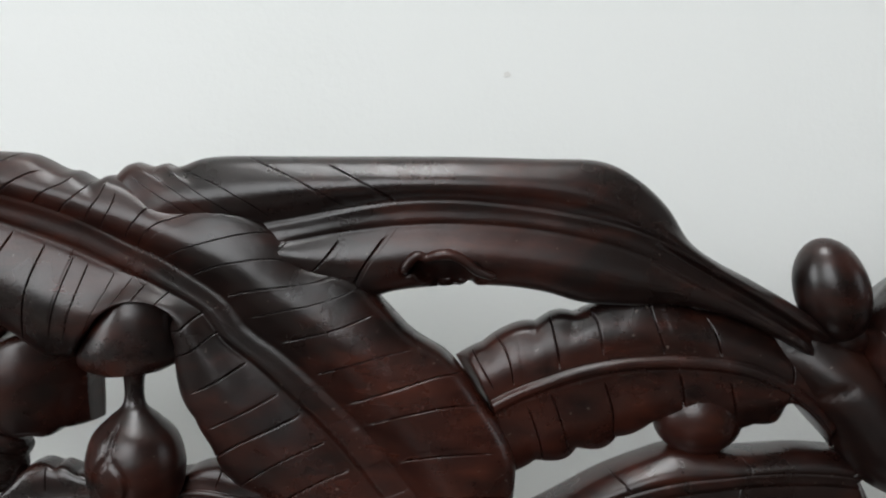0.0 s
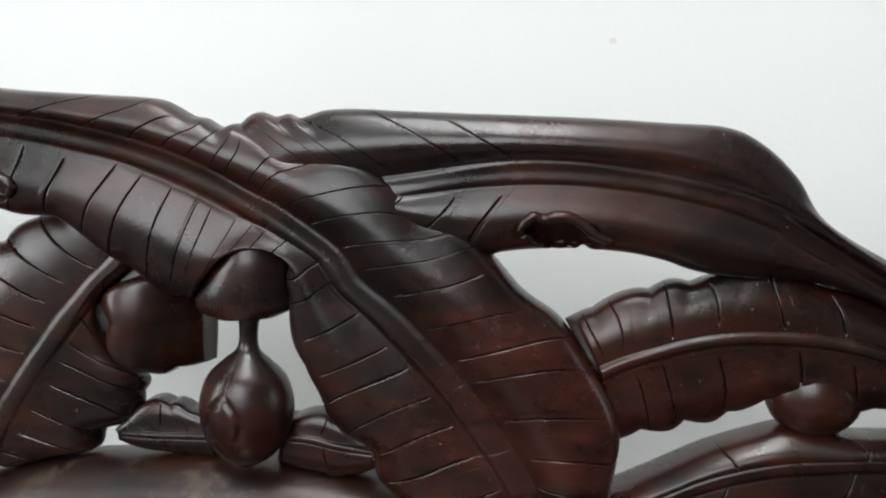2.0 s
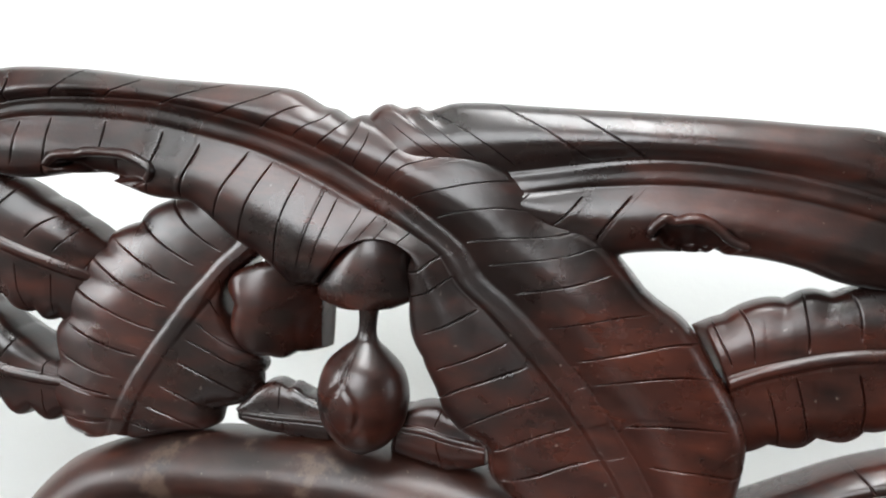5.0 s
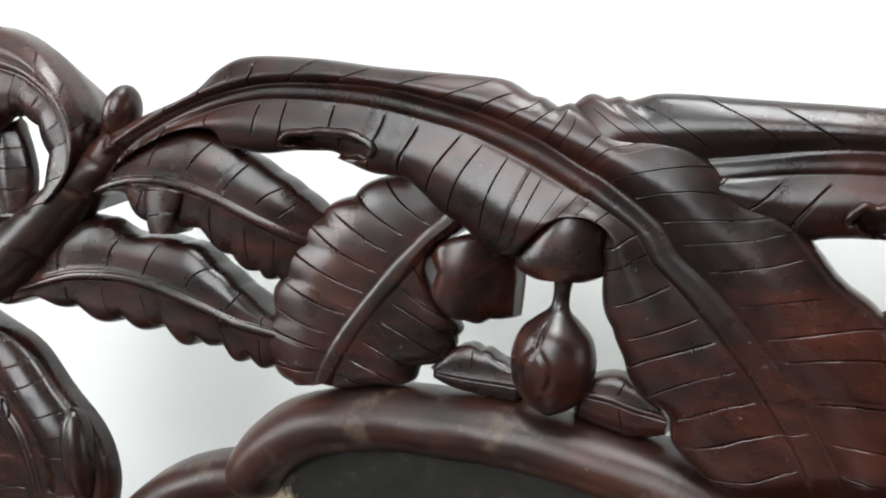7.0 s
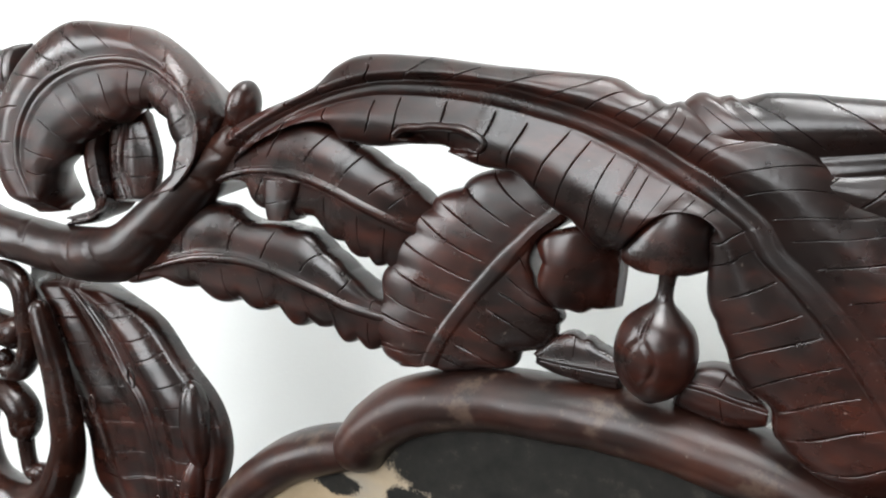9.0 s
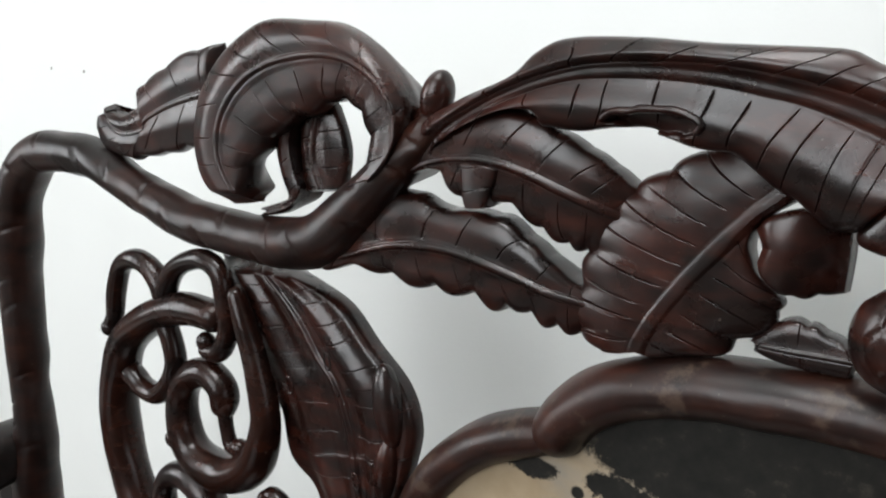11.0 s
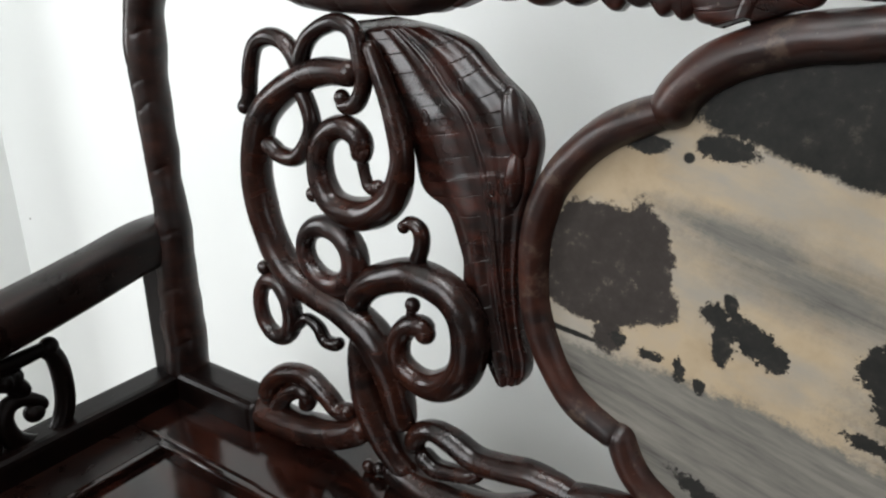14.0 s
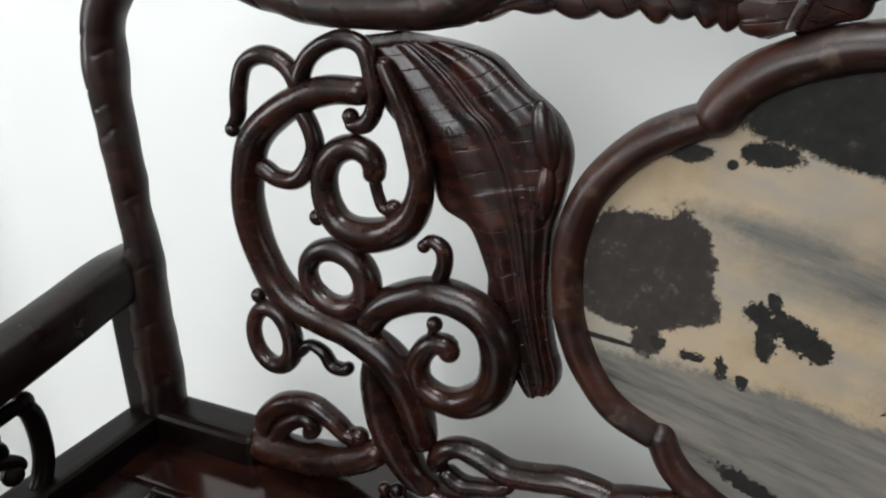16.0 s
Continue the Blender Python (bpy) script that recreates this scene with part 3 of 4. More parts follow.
# leaves of the crest
LEAF_BIG = dict(
    spine=[(-0.1914, 0.8604), (-0.1727, 0.8784), (-0.1512, 0.8922), (-0.1309, 0.9014), (-0.1127, 0.9067), (-0.0973, 0.9085), (-0.0803, 0.909), (-0.064, 0.9084), (-0.0482, 0.9063), (-0.033, 0.9036), (-0.0237, 0.9012), (-0.0163, 0.8989), (-0.009, 0.8964), (-0.0036, 0.894), (0.0018, 0.8914), (0.0063, 0.8891), (0.0107, 0.8869), (0.0186, 0.8821), (0.0266, 0.8764), (0.0323, 0.8689), (0.0411, 0.8624), (0.0491, 0.8555), (0.0572, 0.8476), (0.0645, 0.8398), (0.072, 0.8305), (0.0787, 0.8217), (0.083, 0.8151), (0.0876, 0.8052)],
    one=[(-0.2068, 0.8612), (-0.187, 0.88), (-0.1643, 0.8933), (-0.1429, 0.9029), (-0.1324, 0.9127), (-0.1196, 0.9186), (-0.0936, 0.9196), (-0.0722, 0.9189), (-0.05, 0.9185), (-0.0327, 0.9184), (-0.0243, 0.918), (-0.0157, 0.914), (-0.0112, 0.9135), (-0.0069, 0.9113), (-0.0027, 0.9127), (0.0015, 0.9112), (0.013, 0.906), (0.0293, 0.9054), (0.0427, 0.8996), (0.0507, 0.8905), (0.0624, 0.8876), (0.0705, 0.8806), (0.0812, 0.8708), (0.0908, 0.8639), (0.1011, 0.8508), (0.1086, 0.8357), (0.1082, 0.8177), (0.1071, 0.8059)],
    two=[(-0.1964, 0.8536), (-0.1771, 0.8714), (-0.155, 0.889), (-0.1324, 0.8905), (-0.1271, 0.8844), (-0.1139, 0.8844), (-0.0957, 0.8872), (-0.0778, 0.885), (-0.067, 0.8828), (-0.0554, 0.8816), (-0.0469, 0.8775), (-0.0383, 0.8709), (-0.0279, 0.8654), (-0.0208, 0.8614), (-0.0155, 0.8615), (-0.0111, 0.867), (-0.007, 0.8739), (0.0027, 0.8819), (0.0135, 0.8765), (0.0127, 0.8692), (0.0143, 0.8564), (0.0172, 0.8459), (0.0234, 0.8374), (0.0272, 0.8277), (0.039, 0.8224), (0.0412, 0.8124), (0.0531, 0.8053), (0.0716, 0.7975)])
mesh_object("leaf", *leaf_mesh(**LEAF_BIG, dents=((-0.0835, 0.8904, 0.0180, 0.0042, -2, 0.0090),), y=-0.006, front=0.011, back=0.022, puff=0.004, hollow=0.72, hollow_w=0.46, arch=0.36, waves=(0.02, 0.05), wave_n=13, flare=(0.0, 0.35), ripple=0.0013, rib_m=0.0036, rib=0.0012, veins=26, skew=(0.085, 0.04), along=420, across=30, seed=1), WOOD, branch,
            "long banana leaf arching over the crest, veins cut in")
LEAF_RIGHT = dict(
    spine=[(0.1977, 0.864), (0.182, 0.8751), (0.1682, 0.8832), (0.156, 0.8897), (0.146, 0.8948), (0.1359, 0.8986), (0.1251, 0.9011), (0.1143, 0.9029), (0.1021, 0.904), (0.0899, 0.9044), (0.0779, 0.9039), (0.0674, 0.9027), (0.0584, 0.9012), (0.0486, 0.8992), (0.0434, 0.8984), (0.0396, 0.8977), (0.0365, 0.8972), (0.0335, 0.8968), (0.0305, 0.8963), (0.0274, 0.8959), (0.0236, 0.895), (0.0191, 0.8934)],
    one=[(0.2048, 0.8655), (0.1876, 0.8779), (0.1731, 0.8863), (0.1611, 0.8924), (0.1539, 0.8977), (0.1479, 0.9067), (0.1389, 0.9146), (0.1292, 0.9186), (0.1133, 0.9189), (0.0942, 0.9191), (0.0755, 0.9189), (0.0583, 0.9186), (0.0427, 0.9184), (0.0301, 0.9183), (0.0215, 0.9175), (0.0146, 0.9151), (0.0112, 0.916), (0.0074, 0.9151), (0.0033, 0.9161), (-0.0002, 0.9147), (-0.0048, 0.9093), (-0.0082, 0.9029)],
    two=[(0.1982, 0.8589), (0.1843, 0.8682), (0.169, 0.8759), (0.1532, 0.8795), (0.1388, 0.8792), (0.1258, 0.8798), (0.1161, 0.8823), (0.1063, 0.8837), (0.095, 0.8839), (0.0838, 0.8832), (0.0743, 0.8818), (0.0664, 0.8798), (0.0569, 0.8809), (0.0457, 0.8853), (0.0394, 0.8882), (0.0346, 0.8896), (0.0314, 0.8902), (0.0283, 0.8909), (0.0251, 0.8917), (0.0219, 0.8924), (0.0171, 0.8923), (0.0123, 0.8914)])
mesh_object("leaf", *leaf_mesh(**LEAF_RIGHT, dents=((0.0885, 0.8880, 0.0115, 0.0042, -8, 0.0085),), y=-0.004, front=0.010, back=0.018, puff=0.004, hollow=0.6, hollow_w=0.40, arch=0.40, flare=(0.05, 0.2), ripple=0.0003, rib_m=0.0028, rib=0.0012, vein_span=(0.48, 0.96), veins=7, skew=0.07, along=340, across=28, seed=2), WOOD, branch_r,
            "long leaf tucked behind the arching one")
LEAF_SECOND = dict(
    spine=[(-0.2034, 0.8493), (-0.1877, 0.8607), (-0.1724, 0.8665), (-0.1576, 0.8689), (-0.1432, 0.8682), (-0.1305, 0.8653), (-0.1195, 0.8619), (-0.1088, 0.8583), (-0.0997, 0.8551), (-0.092, 0.8522), (-0.0843, 0.8487)],
    one=[(-0.2186, 0.8505), (-0.1959, 0.8717), (-0.1761, 0.8847), (-0.1583, 0.889), (-0.1427, 0.8908), (-0.1286, 0.887), (-0.1161, 0.8814), (-0.1034, 0.8749), (-0.0949, 0.869), (-0.0863, 0.8623), (-0.0796, 0.8558)],
    two=[(-0.2077, 0.8451), (-0.19, 0.8575), (-0.179, 0.8616), (-0.1721, 0.8545), (-0.1645, 0.8483), (-0.1432, 0.851), (-0.1282, 0.8427), (-0.1154, 0.8376), (-0.108, 0.8356), (-0.1002, 0.8315), (-0.0919, 0.8264)])
mesh_object("leaf", *leaf_mesh(**LEAF_SECOND, ys=(0.0, 0.0, 0.0, 0.0, 0.0, 0.001, 0.002, 0.004, 0.007, 0.011, 0.014), front=0.012, back=0.016, puff=0.003, veins=9, skew=0.09, along=200, waves=(0.03, 0.13), wave_n=9, flare=(0.1, 0.2), ripple=0.0008, seed=3), WOOD, branch)
LEAF_SECOND_R = dict(
    spine=[(0.1975, 0.8418), (0.1909, 0.8507), (0.1815, 0.8578), (0.1707, 0.8623), (0.1586, 0.8639), (0.1466, 0.8639), (0.1346, 0.8627), (0.1241, 0.8603), (0.1151, 0.857), (0.1091, 0.8545), (0.1046, 0.852), (0.1008, 0.8496)],
    one=[(0.2064, 0.8452), (0.2009, 0.8564), (0.1877, 0.8666), (0.1749, 0.8738), (0.1622, 0.8783), (0.1512, 0.8817), (0.1402, 0.8827), (0.1294, 0.8788), (0.1193, 0.8766), (0.1108, 0.8737), (0.0999, 0.8691), (0.0913, 0.8628)],
    two=[(0.199, 0.8385), (0.1921, 0.8473), (0.1847, 0.8525), (0.1812, 0.8459), (0.1719, 0.8435), (0.1608, 0.8441), (0.1489, 0.8457), (0.1389, 0.8394), (0.1294, 0.8364), (0.1207, 0.8335), (0.1112, 0.8309), (0.104, 0.8294)])
mesh_object("leaf", *leaf_mesh(**LEAF_SECOND_R, y=0.0, front=0.009, back=0.014, puff=0.003, veins=8, skew=0.08, along=200, waves=(0.08, 0.09), wave_n=7, flare=(0.1, 0.25), ripple=0.0003, arch=0.40, seed=4), WOOD, branch_r)
LEAF_LOW = dict(
    spine=[(-0.2699, 0.8079), (-0.2461, 0.8105), (-0.2291, 0.8134), (-0.2131, 0.8196), (-0.1995, 0.8242), (-0.1847, 0.8269), (-0.1704, 0.828), (-0.1564, 0.8268), (-0.1444, 0.8247), (-0.1326, 0.822), (-0.1212, 0.8191), (-0.1103, 0.8175), (-0.101, 0.8164), (-0.0932, 0.8154)],
    one=[(-0.2912, 0.8109), (-0.264, 0.816), (-0.2408, 0.8275), (-0.2227, 0.8389), (-0.209, 0.8473), (-0.1921, 0.8498), (-0.1787, 0.8456), (-0.1615, 0.8463), (-0.1449, 0.846), (-0.1312, 0.8383), (-0.1222, 0.8322), (-0.1133, 0.8257), (-0.1055, 0.8208), (-0.0977, 0.8174)],
    two=[(-0.2801, 0.7965), (-0.2553, 0.8003), (-0.2416, 0.8032), (-0.2229, 0.8086), (-0.2064, 0.8066), (-0.1907, 0.8059), (-0.1756, 0.8053), (-0.1597, 0.8072), (-0.144, 0.8042), (-0.1324, 0.8065), (-0.1219, 0.8024), (-0.1133, 0.8008), (-0.1052, 0.801), (-0.0972, 0.8019)])
low = leaf_mesh(**LEAF_LOW, ys=(0.006, 0.004, 0.003, 0.003, 0.003, 0.003, 0.003, 0.003, 0.003, 0.004, 0.005, 0.008, 0.011, 0.014), front=0.014, back=0.018, puff=0.003, veins=9, skew=0.07, along=240, waves=(0.05, 0.26), wave_n=10, flare=(0.15, 0.2), ripple=0.0014, seed=5)
mesh_object("leaf", *low, WOOD, branch)
LEAF_LOW_R = dict(
    spine=[(0.2079, 0.8306), (0.1972, 0.8319), (0.1865, 0.8319), (0.1759, 0.8313), (0.1653, 0.8298), (0.1531, 0.8278), (0.1425, 0.8248), (0.1318, 0.8205), (0.1227, 0.8153), (0.112, 0.8093), (0.1011, 0.8032)],
    one=[(0.2165, 0.8362), (0.2036, 0.838), (0.1908, 0.8387), (0.1797, 0.8375), (0.1693, 0.8373), (0.1556, 0.8383), (0.1445, 0.8346), (0.1334, 0.8296), (0.1238, 0.824), (0.1126, 0.8174), (0.0997, 0.8102)],
    two=[(0.2128, 0.821), (0.2018, 0.8173), (0.1908, 0.8145), (0.178, 0.8115), (0.1651, 0.8095), (0.1522, 0.8074), (0.1408, 0.8053), (0.1311, 0.8033), (0.1214, 0.7996), (0.11, 0.794), (0.0985, 0.7884)])
low_r = leaf_mesh(**LEAF_LOW_R, y=0.003, front=0.012, back=0.014, puff=0.003, rib=0.0008, veins=4, skew=0.07, along=200, arch=0.4, seed=15)
mesh_object("leaf", *low_r, WOOD, branch_r)
LEAF_TULIP = dict(
    spine=[(-0.0813, 0.8022), (-0.0811, 0.8064), (-0.0787, 0.8132), (-0.0752, 0.8206), (-0.0705, 0.8288), (-0.0655, 0.8366), (-0.0603, 0.844), (-0.0547, 0.8518), (-0.0491, 0.8584), (-0.0442, 0.8641), (-0.0391, 0.8689), (-0.0329, 0.8757)],
    one=[(-0.0924, 0.7976), (-0.1024, 0.7996), (-0.1099, 0.8065), (-0.1121, 0.8171), (-0.1105, 0.8272), (-0.1094, 0.8361), (-0.1056, 0.8459), (-0.0997, 0.8577), (-0.0917, 0.866), (-0.0799, 0.875), (-0.0673, 0.8825), (-0.0552, 0.8893)],
    two=[(-0.0794, 0.8), (-0.067, 0.8043), (-0.0517, 0.8085), (-0.0454, 0.8157), (-0.0368, 0.8209), (-0.0326, 0.8304), (-0.0359, 0.8368), (-0.0432, 0.8424), (-0.0468, 0.8517), (-0.0439, 0.86), (-0.0373, 0.8658), (-0.0308, 0.8711)])
mesh_object("leaf", *leaf_mesh(**LEAF_TULIP, y=0.003, front=0.011, back=0.018, puff=0.002, hollow=0.12, veins=11, skew=(0.09, -0.06), along=220, waves=(0.07, 0.07), wave_n=8, flare=(0.06, 0.25), ripple=0.0005, arch=0.55, rib_m=0.0030, rib=0.0009, seed=6), WOOD, branch, "broad cupped leaf resting on the panel frame")
LEAF_CURL = dict(
    spine=[(-0.2901, 0.8304), (-0.3009, 0.8391), (-0.3087, 0.8521), (-0.3087, 0.8674), (-0.301, 0.8819), (-0.2886, 0.8932), (-0.2727, 0.901), (-0.2557, 0.9053), (-0.2376, 0.9073), (-0.2219, 0.9056), (-0.209, 0.9), (-0.1991, 0.892), (-0.1937, 0.882), (-0.1936, 0.8702), (-0.2001, 0.8596), (-0.2124, 0.849)],
    one=[(-0.3107, 0.8264), (-0.3277, 0.8362), (-0.3346, 0.851), (-0.335, 0.8657), (-0.3303, 0.8822), (-0.3177, 0.8996), (-0.3007, 0.9128), (-0.2804, 0.9218), (-0.2536, 0.9222), (-0.2337, 0.921), (-0.2161, 0.9138), (-0.2012, 0.9022), (-0.192, 0.8894), (-0.1923, 0.8748), (-0.2012, 0.8605), (-0.2192, 0.8438)],
    two=[(-0.2996, 0.8282), (-0.2933, 0.8394), (-0.2884, 0.8515), (-0.2782, 0.8604), (-0.2703, 0.8678), (-0.2614, 0.8734), (-0.2519, 0.8771), (-0.2438, 0.8809), (-0.2356, 0.8854), (-0.2285, 0.8869), (-0.2214, 0.8843), (-0.2159, 0.8782), (-0.2126, 0.8697), (-0.2138, 0.8594), (-0.2214, 0.8505), (-0.2319, 0.8436)])
curl = leaf_mesh(**LEAF_CURL, y=-0.006, front=0.013, back=0.016, puff=0.003, rib=0.0014, veins=14, skew=-0.02, along=260, waves=(0, 0.08), wave_n=9, flare=(0.0, 0.2), ripple=0.001, arch=0.35, seed=7)
mesh_object("leaf", *curl, WOOD, branch, "leaf curled over into a loop")
mesh_object("leaf", *shifted(mirrored(curl), 0.012, -0.012), WOOD, branch_r, "leaf curled over into a loop")
LEAF_INNER = dict(
    spine=[(-0.2542, 0.8804), (-0.2568, 0.8665), (-0.2563, 0.8543), (-0.2499, 0.8408)],
    one=[(-0.2696, 0.8774), (-0.2672, 0.8652), (-0.2663, 0.8526), (-0.2642, 0.8382)],
    two=[(-0.2459, 0.8853), (-0.2385, 0.8714), (-0.2357, 0.8597), (-0.2386, 0.8423)])
inner = leaf_mesh(**LEAF_INNER, y=0.006, front=0.006, back=0.010, veins=5, skew=0.06, along=120, seed=8)
LEAF_NARROW = dict(
    spine=[(-0.2638, 0.8739), (-0.2682, 0.8639), (-0.265, 0.8505), (-0.2607, 0.8401), (-0.2689, 0.8317), (-0.2883, 0.8255)],
    one=[(-0.2772, 0.871), (-0.2819, 0.862), (-0.2781, 0.8468), (-0.2728, 0.8362), (-0.2761, 0.8328), (-0.2959, 0.8256)],
    two=[(-0.2652, 0.8737), (-0.2681, 0.8637), (-0.2652, 0.8501), (-0.2624, 0.8393), (-0.2734, 0.8274), (-0.2958, 0.8214)])
narrow = leaf_mesh(**LEAF_NARROW, y=0.003, front=0.007, back=0.009, veins=5, along=110, seed=23)
mesh_object("leaf", *inner, WOOD, branch)
mesh_object("leaf", *mirrored(inner), WOOD, branch_r)
mesh_object("leaf", *narrow, WOOD, branch)
mesh_object("leaf", *mirrored(narrow), WOOD, branch_r)
LEAF_FAR = dict(
    spine=[(-0.4221, 0.8686), (-0.4199, 0.8593), (-0.4075, 0.8538), (-0.3864, 0.8581), (-0.3828, 0.8643), (-0.3623, 0.8738), (-0.3429, 0.8798), (-0.3222, 0.8844)],
    one=[(-0.4285, 0.8699), (-0.4199, 0.8661), (-0.4077, 0.8658), (-0.391, 0.8744), (-0.3954, 0.8815), (-0.3769, 0.8923), (-0.3497, 0.9048), (-0.3244, 0.9098)],
    two=[(-0.4369, 0.8631), (-0.4382, 0.8527), (-0.4304, 0.8426), (-0.4041, 0.8383), (-0.3993, 0.8405), (-0.3727, 0.8451), (-0.3501, 0.8508), (-0.3334, 0.8518)])
far = leaf_mesh(**LEAF_FAR, y=0.002, front=0.010, back=0.014, veins=8, skew=-0.06, along=200, waves=(0.08, 0.06), wave_n=6, seed=9)
mesh_object("leaf", *far, WOOD, branch, "short leaf with an upturned tip")
mesh_object("leaf", *mirrored(far), WOOD, branch_r, "short leaf with an upturned tip")


# buds, fruit and calyx under the arching leaf
def star(a, z):
    """The three-way crease on the front of the fruit."""
    d = a - 1.5 * math.pi + 0.25
    if z > 0.8370:
        f = math.exp(-((d / 0.05) ** 2)) * (1 if z < 0.8445 else 0)
    else:
        w = 0.42 * math.sin(min(1, (0.8370 - z) / 0.017) * math.pi)
        f = (math.exp(-(((d - w) / 0.05) ** 2)) + math.exp(-(((d + w) / 0.05) ** 2))) * (1 if z > 0.8200 else 0)
    return 0.0012 * min(f, 1)


CALYX = dict(
    spine=[(0.0008, 0.8832), (0.001, 0.8798), (0.0012, 0.8751), (0.0009, 0.8691), (0.0007, 0.8638), (0.0006, 0.8599), (0.0002, 0.8571)],
    one=[(-0.0028, 0.8813), (-0.0069, 0.8767), (-0.011, 0.8705), (-0.014, 0.8646), (-0.0147, 0.8605), (-0.0128, 0.8581), (-0.0066, 0.8563)],
    two=[(0.0067, 0.8832), (0.0114, 0.8805), (0.0133, 0.8763), (0.0138, 0.8716), (0.0149, 0.8653), (0.0152, 0.8615), (0.0082, 0.8575)])
calyx = leaf_mesh(**CALYX, ys=(0.003, -0.001, -0.0025, -0.003, -0.003, -0.0025, -0.002), arch=0.42, front=0.0125, back=0.012, puff=0.0, rib=0.0, veins=1, skew=0.0, cut=0.0, along=90, seed=21)
mesh_object("calyx", *calyx, WOOD, branch, "bell-shaped calyx over the fruit")
fruit = lathe_mesh(0.0022, -0.0045, [(0.8605, 0.0036), (0.8545, 0.0027), (0.849, 0.0032), (0.8455, 0.0068), (0.841, 0.0112), (0.8355, 0.0133), (0.830, 0.0137), (0.8235, 0.0123), (0.8175, 0.0082), (0.8135, 0.002)], 0.85, 150, star)
mesh_object("fruit", *fruit, WOOD, branch, "round carved fruit hanging on a stalk")
BUD = dict(
    spine=[(-0.0425, 0.8528), (-0.0384, 0.8525), (-0.0324, 0.8526), (-0.0256, 0.8525), (-0.0198, 0.8524), (-0.0152, 0.8522)],
    one=[(-0.0461, 0.8567), (-0.0420, 0.8625), (-0.0335, 0.8665), (-0.0258, 0.8680), (-0.0205, 0.8685), (-0.0166, 0.8680)],
    two=[(-0.0442, 0.8462), (-0.041, 0.8418), (-0.0353, 0.8369), (-0.028, 0.8359), (-0.0212, 0.8379), (-0.0150, 0.8388)])
bud = leaf_mesh(**BUD, ys=(0.004, 0.0, 0.0, 0.003, 0.007, 0.012), front=0.008, back=0.001, puff=0.0, rib=0.0, veins=2, cut=0.0004, waves=(0, 0.07), wave_n=3, along=90, seed=22)
mesh_object("bud", *bud, WOOD, branch)
SMALL_L = dict(
    spine=[(-0.0409, 0.8179), (-0.0289, 0.8179), (-0.019, 0.8187), (-0.0074, 0.8196)],
    one=[(-0.0431, 0.8165), (-0.0326, 0.8272), (-0.0235, 0.8284), (-0.012, 0.8244)],
    two=[(-0.0414, 0.8146), (-0.0321, 0.8121), (-0.0217, 0.8116), (-0.0087, 0.8123)])
SMALL_R = dict(
    spine=[(0.0101, 0.8216), (0.0201, 0.8216), (0.029, 0.8203), (0.0403, 0.8197)],
    one=[(0.0099, 0.8261), (0.0205, 0.8293), (0.0278, 0.8281), (0.0385, 0.8206)],
    two=[(0.0088, 0.8123), (0.0183, 0.8107), (0.0295, 0.8093), (0.0404, 0.8135)])
for pts in (SMALL_L, SMALL_R):
    mesh_object("leaf", *leaf_mesh(**pts, y=0.004, front=0.008, back=0.008, rib=0.0010, rib_m=0.0010, puff=0.001, veins=3, cut=0.0005, skew=0.12, waves=(0.12, 0.05), wave_n=3, flare=(0.12, 0.0), along=90, seed=11), WOOD, branch, "small leaf beside the fruit")
knob = join(ball_mesh(-0.1800, 0.8925, 0.009, -0.002, rx=0.0070, rz=0.0115, ry=0.008, turn=-14), ball_mesh(-0.1855, 0.8810, 0.007, 0.001, rx=0.007, rz=0.009))
mesh_object("acorn_knob", *knob, WOOD, branch)
knob = join(ball_mesh(0.1937, 0.8845, 0.009, -0.002, rx=0.0098, rz=0.0150, ry=0.009, turn=20), ball_mesh(0.1990, 0.8720, 0.007, 0.001))
mesh_object("acorn_knob", *knob, WOOD, branch_r)
mesh_object("berry", *ball_mesh(0.1608, 0.8475, 0.011, 0.004, rx=0.0130, rz=0.0120, ry=0.010), WOOD, branch_r)
FLAP = dict(
    spine=[(-0.1513, 0.8683), (-0.1515, 0.8612), (-0.1515, 0.8548), (-0.151, 0.8489)],
    one=[(-0.1639, 0.867), (-0.1629, 0.8591), (-0.1611, 0.8513), (-0.1593, 0.848)],
    two=[(-0.1447, 0.8667), (-0.1456, 0.8611), (-0.1472, 0.856), (-0.1484, 0.8498)])
mesh_object("leaf", *leaf_mesh(**FLAP, y=-0.005, front=0.008, back=0.008, puff=0.0, rib=0.0, veins=3, cut=0.0008, skew=0.0, along=80, seed=24), WOOD, branch, "small folded leaf end")
# curled hollows on the lower edge of both long leaves
CURL_RIGHT = [(0.0770, 0.8872, 0.0010), (0.0782, 0.8902, 0.0014), (0.0806, 0.8926, 0.0015), (0.0834, 0.8921, 0.0012), (0.0858, 0.8929, 0.0015), (0.0898, 0.8931, 0.0015), (0.0935, 0.8915, 0.0013), (0.0972, 0.8886, 0.0012), (0.1020, 0.8872, 0.0009)]
CURL_LEFT = [(-0.1020, 0.8895, 0.0010), (-0.0985, 0.8928, 0.0013), (-0.0945, 0.8938, 0.0015), (-0.0900, 0.8943, 0.0013), (-0.0865, 0.8952, 0.0015), (-0.0800, 0.8955, 0.0014), (-0.0745, 0.8955, 0.0016), (-0.0690, 0.8940, 0.0015), (-0.0650, 0.8915, 0.0015), (-0.0672, 0.8880, 0.0011)]
